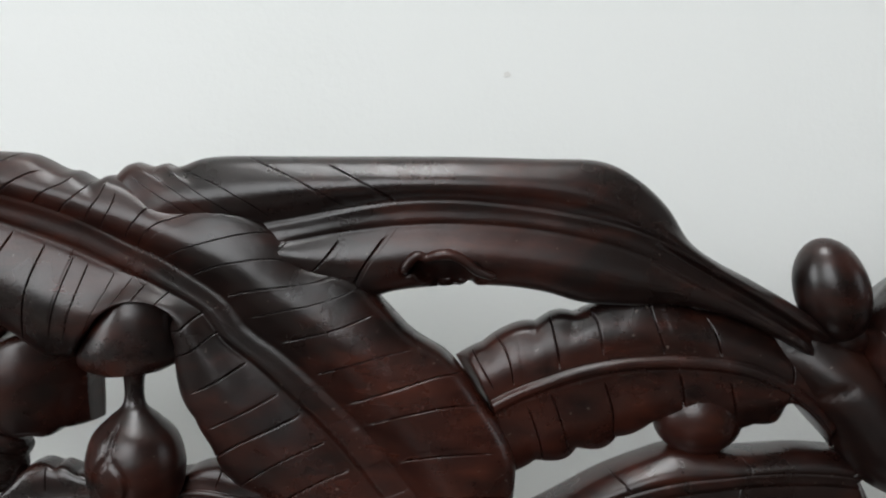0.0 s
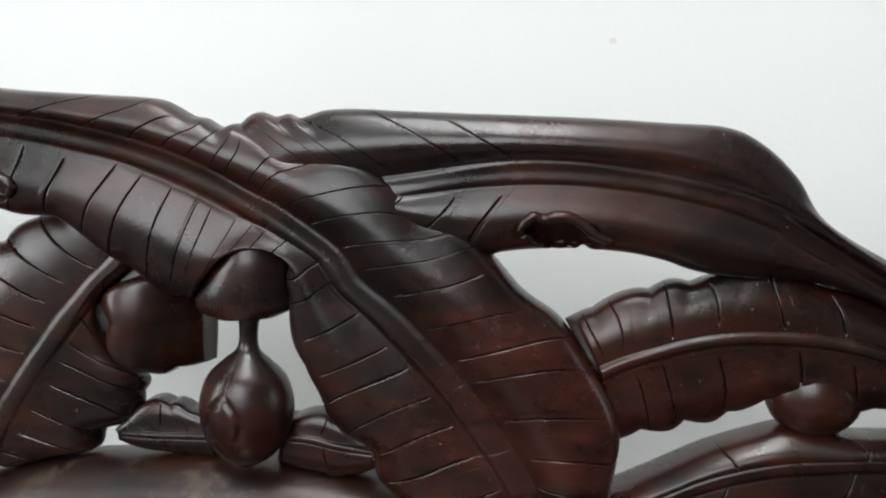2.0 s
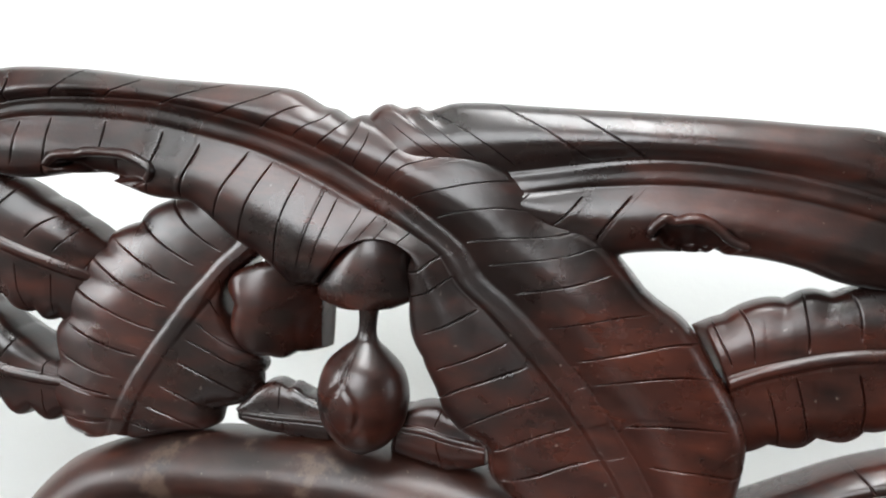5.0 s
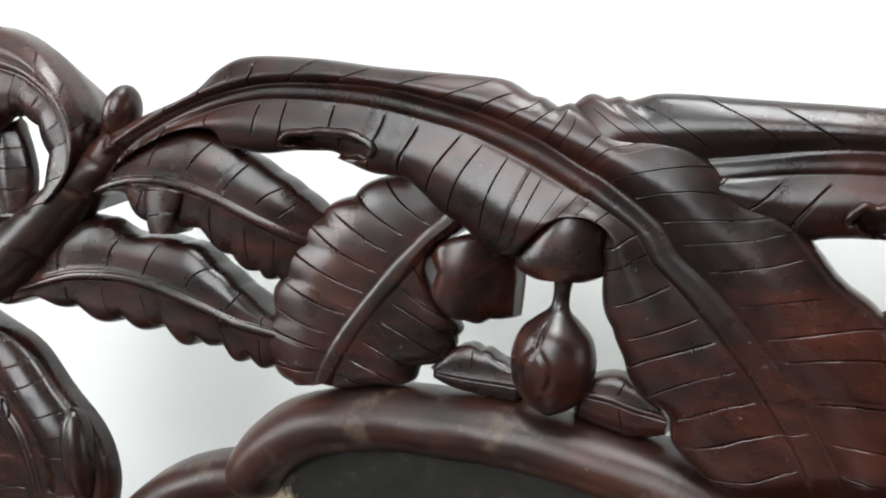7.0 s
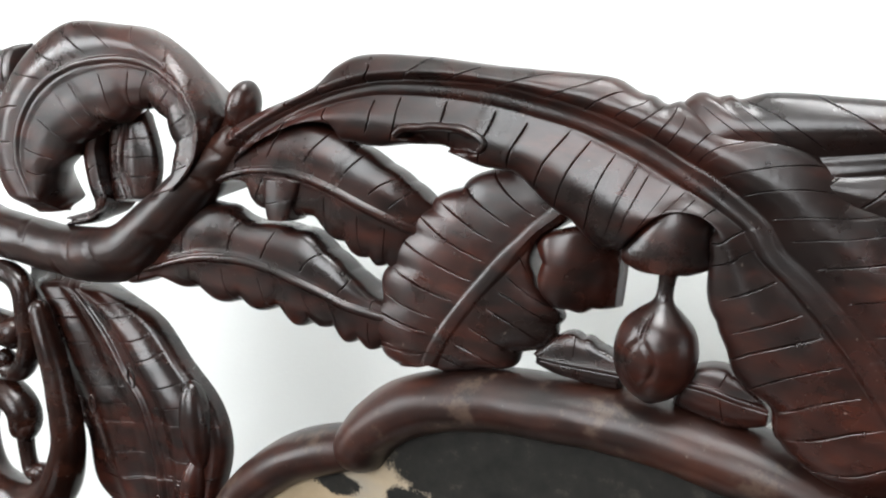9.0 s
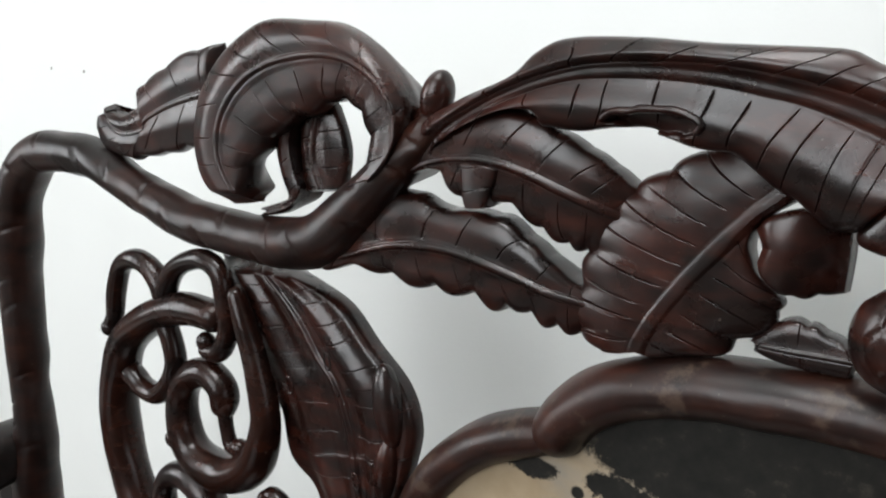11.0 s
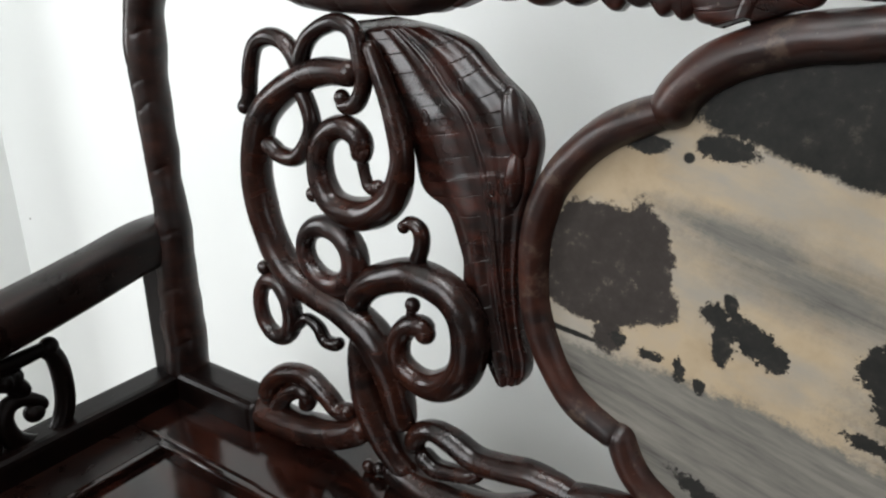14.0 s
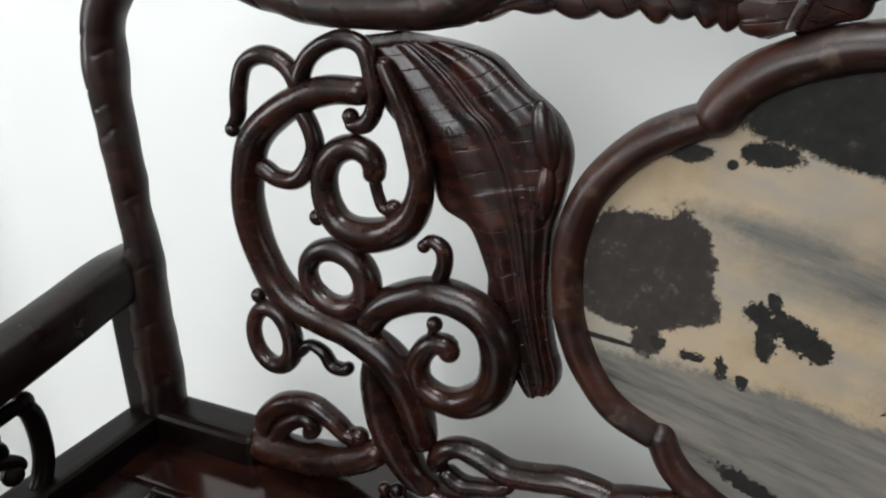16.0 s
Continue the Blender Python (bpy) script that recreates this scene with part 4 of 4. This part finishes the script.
for path, yy, br in ((CURL_RIGHT, -0.0090, branch_r), (CURL_LEFT, -0.0105, branch)):
    mesh_object("leaf_curl", *tube_mesh(path, yy, 1.5, 14, 0.0008, rough=0.0008), WOOD, br, "rolled leaf edge over a dark hollow")

# the hanging leaf beside the panel
LEAF_HANG = dict(
    spine=[(-0.3026, 0.7952), (-0.2867, 0.7847), (-0.2695, 0.77), (-0.254, 0.7521), (-0.2425, 0.7416), (-0.233, 0.7227), (-0.2259, 0.7015), (-0.2214, 0.6794), (-0.2186, 0.6565), (-0.2152, 0.6331), (-0.2103, 0.6053), (-0.2050, 0.5791), (-0.2045, 0.5690), (-0.2060, 0.5600)],
    one=[(-0.2848, 0.7935), (-0.2594, 0.7894), (-0.2384, 0.7824), (-0.2197, 0.7662), (-0.1992, 0.7493), (-0.1909, 0.7291), (-0.1941, 0.7051), (-0.2001, 0.6815), (-0.2023, 0.6557), (-0.2025, 0.6313), (-0.199, 0.6027), (-0.1936, 0.5827), (-0.1952, 0.5700), (-0.2020, 0.5605)],
    two=[(-0.3415, 0.7902), (-0.3309, 0.7778), (-0.3218, 0.7601), (-0.311, 0.7391), (-0.3008, 0.7294), (-0.2861, 0.7093), (-0.2763, 0.6857), (-0.2553, 0.6716), (-0.2453, 0.6424), (-0.2435, 0.6215), (-0.2332, 0.5934), (-0.2229, 0.5693), (-0.2178, 0.5605), (-0.2100, 0.5572)])
hang = leaf_mesh(**LEAF_HANG, fold=0.0008, y=0.0105, front=0.013, back=0.014, puff=0.0042, hollow=0.32, hollow_w=0.26, rib=0.0030, veins=21, skew=-0.012, slit_w=0.00018, cut=0.0008, along=300, across=32, rib_m=0.0022, waves=(0, 0.06), wave_n=9, flare=(0.0, 0.05), seed=12)
eyes = [tube_mesh([(x + 0.0019 * math.cos(a) - 0.0012 * math.sin(a), z + 0.0045 * math.sin(a), 0.0006) for a in (0, 1.05, 2.1, 3.14, 4.19, 5.24)], -0.0085, 1, 8, 0.0006, closed=True)
        for x, z in ((-0.2345, 0.7595), (-0.2605, 0.7390), (-0.2135, 0.7010))]
fold_bump = join(ball_mesh(-0.2055, 0.7395, 0.006, 0.0055, rx=0.0080, rz=0.0220, ry=0.0080, turn=12), ball_mesh(-0.2050, 0.7050, 0.006, 0.0055, rx=0.0065, rz=0.0190, ry=0.0078, turn=-4))
hang = join(hang, fold_bump, *eyes)
both("leaf", hang, WOOD, settee, "long drooping leaf with cross veins")

# scrolls
def scroll(path, y=-0.005, flat=1.08, ridge=0.0):
    """One carved scroll and its mirror image."""
    both("scroll", tube_mesh(path, y, flat, 22, 0.0018, ridge=ridge), WOOD_SCROLL, settee)


# the large bow and its stem
scroll([(-0.3146, 0.7603, 0.0085), (-0.3432, 0.76, 0.0096), (-0.3655, 0.754, 0.0102), (-0.3897, 0.741, 0.011), (-0.4097, 0.7221, 0.0113), (-0.4184, 0.6992, 0.0117), (-0.4216, 0.6762, 0.0118), (-0.4189, 0.6535, 0.012),
        (-0.4125, 0.6333, 0.012), (-0.4032, 0.616, 0.012), (-0.3884, 0.6022, 0.012), (-0.3672, 0.5936, 0.0118), (-0.3435, 0.588, 0.0125), (-0.3235, 0.5798, 0.0134), (-0.3071, 0.5653, 0.0143), (-0.2965, 0.5443, 0.0133),
        (-0.2903, 0.5217, 0.0116), (-0.2873, 0.5026, 0.0097)])
scroll([(-0.3255, 0.5780, 0.0060), (-0.3270, 0.5560, 0.0105), (-0.3250, 0.5390, 0.0126), (-0.319, 0.517, 0.0143), (-0.3092, 0.4946, 0.0139), (-0.2963, 0.4759, 0.0119), (-0.2766, 0.4627, 0.0108)], y=-0.003, ridge=0.0008)
# upper spiral and its loops
scroll([(-0.3074, 0.7818, 0.005), (-0.2973, 0.7605, 0.0063), (-0.2904, 0.7425, 0.007), (-0.285, 0.7241, 0.0076), (-0.2828, 0.705, 0.0085), (-0.2892, 0.684, 0.0105), (-0.305, 0.6698, 0.0116), (-0.3266, 0.6643, 0.0119),
        (-0.3447, 0.6698, 0.0106), (-0.354, 0.6842, 0.0097), (-0.3546, 0.7024, 0.0091), (-0.3463, 0.7176, 0.0089), (-0.3308, 0.7242, 0.0084), (-0.3189, 0.7192, 0.0082), (-0.3166, 0.7103, 0.0079), (-0.3222, 0.7035, 0.0066)])
scroll([(-0.3691, 0.7589, 0.0063), (-0.3654, 0.7709, 0.0062), (-0.358, 0.7809, 0.006), (-0.3457, 0.7883, 0.0059), (-0.331, 0.7919, 0.0058), (-0.3186, 0.7867, 0.0058), (-0.3142, 0.7704, 0.0058), (-0.3123, 0.7556, 0.0059),
        (-0.319, 0.7412, 0.006), (-0.3295, 0.7386, 0.0056), (-0.3319, 0.7447, 0.0047)])
scroll([(-0.4292, 0.7279, 0.0043), (-0.4217, 0.7381, 0.0052), (-0.4185, 0.7552, 0.006), (-0.4117, 0.7721, 0.0059), (-0.3977, 0.7796, 0.0064), (-0.3834, 0.7776, 0.0063), (-0.3728, 0.7685, 0.0063), (-0.3693, 0.7569, 0.0058)])
scroll([(-0.3715, 0.7499, 0.0063), (-0.364, 0.7373, 0.0063), (-0.3606, 0.7212, 0.0064), (-0.3675, 0.7058, 0.0065), (-0.3787, 0.6966, 0.0066), (-0.3937, 0.6972, 0.0066), (-0.4036, 0.7029, 0.0067), (-0.4145, 0.7064, 0.0057)])
scroll([(-0.3168, 0.7063, 0.0044), (-0.3146, 0.6944, 0.004), (-0.3108, 0.6855, 0.0044), (-0.3035, 0.685, 0.0048)])
scroll([(-0.2836, 0.6612, 0.004), (-0.277, 0.667, 0.0047), (-0.2686, 0.6624, 0.0056), (-0.2682, 0.6509, 0.0056), (-0.2738, 0.6379, 0.0057)])
# lower spiral, hook and tail
scroll([(-0.3299, 0.5914, 0.0096), (-0.3207, 0.6086, 0.0112), (-0.3011, 0.6218, 0.0119), (-0.2749, 0.6295, 0.012), (-0.2501, 0.6254, 0.0121), (-0.2337, 0.6116, 0.0129), (-0.2295, 0.5899, 0.013), (-0.2359, 0.5671, 0.0124),
        (-0.2548, 0.5514, 0.0114), (-0.2736, 0.5501, 0.0098), (-0.2885, 0.5598, 0.0089), (-0.2898, 0.5764, 0.0084), (-0.2805, 0.5904, 0.0082), (-0.2675, 0.5931, 0.0077), (-0.265, 0.5865, 0.0067)])
scroll([(-0.2777, 0.6069, 0.0036), (-0.2788, 0.5986, 0.0036), (-0.2794, 0.5916, 0.0041)])
scroll([(-0.4003, 0.554, 0.0052), (-0.3898, 0.562, 0.0051), (-0.3796, 0.5693, 0.0045), (-0.3686, 0.5652, 0.0051), (-0.3617, 0.5555, 0.0055), (-0.3507, 0.5552, 0.0055), (-0.3461, 0.5615, 0.0044)])
# low scrolls along the seat
scroll([(-0.4353, 0.479, 0.01), (-0.4262, 0.4978, 0.0087), (-0.4074, 0.5126, 0.0086), (-0.3836, 0.5163, 0.0084), (-0.3649, 0.5069, 0.0082), (-0.3528, 0.4977, 0.0077), (-0.3403, 0.4983, 0.0072)])
scroll([(-0.4253, 0.4709, 0.0088), (-0.4115, 0.4903, 0.0076), (-0.3948, 0.5014, 0.0075), (-0.3851, 0.4975, 0.0074), (-0.3914, 0.4843, 0.0064)])
scroll([(-0.451, 0.4696, 0.0146), (-0.4295, 0.4654, 0.0144), (-0.4012, 0.4651, 0.0142), (-0.3672, 0.4707, 0.0138), (-0.338, 0.4825, 0.0123), (-0.3192, 0.4962, 0.01)])
scroll([(-0.2791, 0.4878, 0.0078), (-0.2751, 0.5036, 0.0081), (-0.261, 0.5127, 0.008), (-0.2443, 0.5105, 0.0092), (-0.2239, 0.5030, 0.0098), (-0.2044, 0.5046, 0.0098), (-0.1812, 0.5088, 0.0095), (-0.1609, 0.5072, 0.0088),
        (-0.150, 0.5055, 0.0085), (-0.136, 0.5070, 0.0070)], ridge=0.0008)
scroll([(-0.2752, 0.4908, 0.0077), (-0.26, 0.4814, 0.0077), (-0.244, 0.4838, 0.0066), (-0.2286, 0.487, 0.0056), (-0.2187, 0.494, 0.0046)])
scroll([(-0.3053, 0.4686, 0.012), (-0.2766, 0.4589, 0.0128), (-0.2438, 0.4582, 0.0134), (-0.2129, 0.464, 0.013), (-0.1843, 0.4782, 0.0117), (-0.1666, 0.4917, 0.0105), (-0.1476, 0.5046, 0.0101), (-0.125, 0.5089, 0.0107),
        (-0.1011, 0.5092, 0.0112), (-0.0783, 0.5079, 0.011), (-0.048, 0.501, 0.0115), (0.0, 0.4975, 0.012)])
for x, z, r in [(-0.4269, 0.7284, 0.0056), (-0.3628, 0.6724, 0.0059), (-0.4221, 0.6026, 0.006), (-0.2761, 0.608, 0.0057), (-0.3028, 0.6864, 0.006), (-0.282, 0.6632, 0.0046), (-0.315, 0.7089, 0.0072),
                (-0.3306, 0.7439, 0.0059), (-0.266, 0.5893, 0.0079), (-0.3425, 0.4995, 0.0078), (-0.3232, 0.4572, 0.0055), (-0.3122, 0.4594, 0.0059), (-0.3014, 0.4649, 0.0054)]:
    both("scroll_bead", ball_mesh(x, z, r, -0.006, ry=r * 0.9), WOOD_SCROLL, settee)


def ring_path(cx, cz, rx, rz, turn, r):
    c, s = math.cos(radians(turn)), math.sin(radians(turn))
    out = []
    for k in range(12):
        a = 2 * math.pi * k / 12
        u, v = rx * math.cos(a), rz * math.sin(a)
        out.append((cx + u * c - v * s, cz + u * s + v * c, r * (1 + 0.15 * math.cos(a))))
    return out


both("scroll_ring", tube_mesh(ring_path(-0.3512, 0.6279, 0.0243, 0.0223, 0, 0.0088), -0.005, 1.05, 20, 0.002, closed=True), WOOD, settee)
both("scroll_ring", tube_mesh(ring_path(-0.4136, 0.5691, 0.0179, 0.0243, 0, 0.0070), -0.005, 1.05, 20, 0.002, closed=True), WOOD, settee)

# marble panel in its lobed frame
R, R_SIDE = 0.0124, 0.0106
TOP_ARC = [(-0.1179, 0.7470, R * 0.9), (-0.1129, 0.7574, R), (-0.1067, 0.7679, R), (-0.0953, 0.7787, R), (-0.0777, 0.7877, R), (-0.0563, 0.7942, R), (-0.0349, 0.7971, R), (-0.0199, 0.7990, R), (0.0000, 0.8002, R)]
LEFT_ARC = [(-0.1097, 0.7583, R_SIDE * 0.9), (-0.1325, 0.7487, R_SIDE), (-0.1507, 0.7381, R_SIDE), (-0.1674, 0.7218, R_SIDE), (-0.1802, 0.7026, R_SIDE), (-0.1872, 0.6803, R_SIDE), (-0.1898, 0.6562, R_SIDE), (-0.1874, 0.6282, R_SIDE), (-0.1795, 0.6029, R_SIDE), (-0.1671, 0.5806, R_SIDE), (-0.1498, 0.5640, R_SIDE), (-0.1228, 0.5508, R_SIDE * 0.9)]
BOTTOM_ARC = [(-0.1289, 0.5633, R_SIDE * 0.9), (-0.1156, 0.5343, R_SIDE), (-0.0958, 0.5174, R_SIDE), (-0.0712, 0.5049, R_SIDE), (-0.0394, 0.4972, R_SIDE), (0.0000, 0.4947, R_SIDE)]


SEAMS = [(0.002, 0.799), (-0.1868, 0.653), (0.0, 0.4977)]


def closed_half(path):
    return path + [(-x, z, r) for x, z, r in path[-2::-1]]


arcs = join(tube_mesh(closed_half(TOP_ARC), 0.008, 1.35, 24, 0.0012, seams=SEAMS), tube_mesh(LEFT_ARC, 0.008, 1.35, 24, 0.0012, seams=SEAMS), mirrored(tube_mesh(LEFT_ARC, 0.008, 1.35, 24, 0.0012, seams=SEAMS)), tube_mesh(closed_half(BOTTOM_ARC), 0.008, 1.35, 24, 0.0012, seams=SEAMS))
panel_frame = mesh_object("panel_frame", *arcs, WOOD_FRAME, settee, "lobed rounded frame round the marble")
half = [p[:2] for p in BOTTOM_ARC[:0:-1]] + [p[:2] for p in LEFT_ARC[-2:0:-1]] + [p[:2] for p in TOP_ARC[1:]]
outline = half + [(-x, z) for x, z in half[-2:0:-1]]
bm = bmesh.new()
vs = [bm.verts.new((x, 0.005, z)) for x, z in outline]
face = bm.faces.new(vs)
ext = bmesh.ops.extrude_face_region(bm, geom=[face])
for v in ext["geom"]:
    if isinstance(v, bmesh.types.BMVert):
        v.co.y += 0.009
bmesh.ops.recalc_face_normals(bm, faces=bm.faces)
part("marble_panel", bm, MARBLE, panel_frame, "cream and black marble slab like a misty landscape")

# seat, rails and arms
SEAT_Z = 0.452
seat = part("seat_frame", bar(-0.60, 0.60, -0.58, -0.535, 0.395, SEAT_Z, 0.008), WOOD_X, settee, "polished dark red seat frame")
part("seat_rail", bar(-0.60, 0.60, -0.070, 0.030, 0.395, SEAT_Z, 0.004), SEAT_WOOD, seat)
part("seat_rail", bar(-0.60, -0.490, -0.535, -0.070, 0.395, SEAT_Z, 0.004), WOOD_Y, seat)
part("seat_rail", bar(0.490, 0.60, -0.535, -0.070, 0.395, SEAT_Z, 0.004), WOOD_Y, seat)
part("seat_board", bar(-0.494, 0.494, -0.539, -0.066, 0.41, SEAT_Z - 0.006, 0), SEAT_WOOD, seat, "glossy dark red seat board")
for x0, x1, y0, y1 in ((-0.494, 0.494, -0.0775, -0.0695), (-0.4925, -0.4845, -0.535, -0.0775), (0.4845, 0.4925, -0.535, -0.0775)):
    part("seat_bead", bar(x0, x1, y0, y1, SEAT_Z - 0.012, SEAT_Z + 0.0012, 0.0025), SEAT_WOOD, seat)
for sx in (1, -1):
    a, b = sorted((sx * -0.560, sx * -0.436))
    part("back_rail", bar(a, b, -0.022, 0.014, 0.44, 0.479, 0.009, 4), WOOD_SHADED, settee)
    a, b = sorted((sx * -0.570, sx * -0.536))
    part("side_rail", bar(a, b, -0.54, -0.015, 0.44, 0.476, 0.007), WOOD_SHADED, settee)
    a, b = sorted((sx * -0.580, sx * -0.532))
    part("front_post", bar(a, b, -0.565, -0.52, 0.0, 0.57, 0.005), WOOD, settee)
ARM = [(0.004, 0.601), (-0.03, 0.599), (-0.08, 0.589), (-0.13, 0.580), (-0.18, 0.573), (-0.26, 0.569), (-0.40, 0.570), (-0.57, 0.575)]


def arm_mesh(cx):
    p = stations(ARM, 70)
    verts, faces, k = [], [], 20
    for y, z in p:
        for j in range(k):
            a = 2 * math.pi * j / k
            c, s = math.cos(a), math.sin(a)
            u = math.copysign(abs(c) ** 0.6, c) * 0.020
            w = math.copysign(abs(s) ** 0.6, s) * 0.021
            verts.append((cx + u, y, z + w))
    for i in range(len(p) - 1):
        for j in range(k):
            faces.append((i * k + j, i * k + (j + 1) % k, (i + 1) * k + (j + 1) % k, (i + 1) * k + j))
    faces += [tuple(range(k)), tuple((len(p) - 1) * k + j for j in range(k))]
    return verts, faces


ARM_SCROLL = [[(-0.1278, 0.5469, 0.0064), (-0.1175, 0.535, 0.0075), (-0.1144, 0.5124, 0.0081), (-0.1167, 0.489, 0.0082), (-0.1274, 0.4703, 0.0082), (-0.1443, 0.4679, 0.008), (-0.16, 0.4793, 0.0083), (-0.1658, 0.4982, 0.0086), (-0.1593, 0.5097, 0.0072), (-0.1469, 0.5101, 0.006), (-0.1348, 0.5013, 0.0052), (-0.1341, 0.4934, 0.0042)],
              [(-0.1937, 0.523, 0.0052), (-0.1807, 0.5092, 0.0071), (-0.1761, 0.4914, 0.0076), (-0.1815, 0.4732, 0.0081), (-0.1981, 0.4665, 0.008), (-0.2145, 0.4743, 0.0078), (-0.226, 0.491, 0.0076), (-0.2279, 0.5097, 0.0067), (-0.218, 0.5192, 0.0054), (-0.2048, 0.5116, 0.0047), (-0.1991, 0.5006, 0.0039)],
              [(-0.2423, 0.5277, 0.0048), (-0.2312, 0.5149, 0.0066), (-0.2331, 0.4964, 0.0071), (-0.2459, 0.4839, 0.0074), (-0.2633, 0.4845, 0.0073), (-0.2745, 0.5007, 0.0071), (-0.2724, 0.5181, 0.0062), (-0.2605, 0.5223, 0.0051), (-0.2527, 0.512, 0.004)],
              [(-0.1206, 0.5441, 0.0056), (-0.1484, 0.5427, 0.0067), (-0.1761, 0.5445, 0.0065), (-0.2066, 0.5445, 0.0067), (-0.2385, 0.5453, 0.0068), (-0.2752, 0.5445, 0.0069), (-0.3209, 0.5437, 0.0071)],
              [(-0.1447, 0.536, 0.0073), (-0.1523, 0.5266, 0.0086), (-0.1414, 0.5128, 0.006)],
              [(-0.1843, 0.5373, 0.0069), (-0.192, 0.5271, 0.0086), (-0.1798, 0.5138, 0.0053)]]
ARM_BEADS = [(-0.1201, 0.5444, 0.0079), (-0.1415, 0.4953, 0.0084), (-0.1579, 0.5301, 0.0085), (-0.2038, 0.5011, 0.0082), (-0.1888, 0.5256, 0.0091), (-0.2567, 0.5142, 0.0072)]
for sx in (1, -1):
    arm = mesh_object("armrest", *arm_mesh(sx * -0.552), WOOD_Y, settee, "smooth dark armrest")
    for path in ARM_SCROLL:
        v, f = tube_mesh(path, 0.0, 0.9, 16, 0.002)
        mesh_object("arm_scroll", [(sx * -0.552 + b, a, c) for a, b, c in v], f, WOOD_SHADED, arm)
    for y, z, r in ARM_BEADS:
        v, f = ball_mesh(y, z, r, 0.0, ry=r * 0.9)
        mesh_object("arm_bead", [(sx * -0.552 + b, a, c) for a, b, c in v], f, WOOD_SHADED, arm)
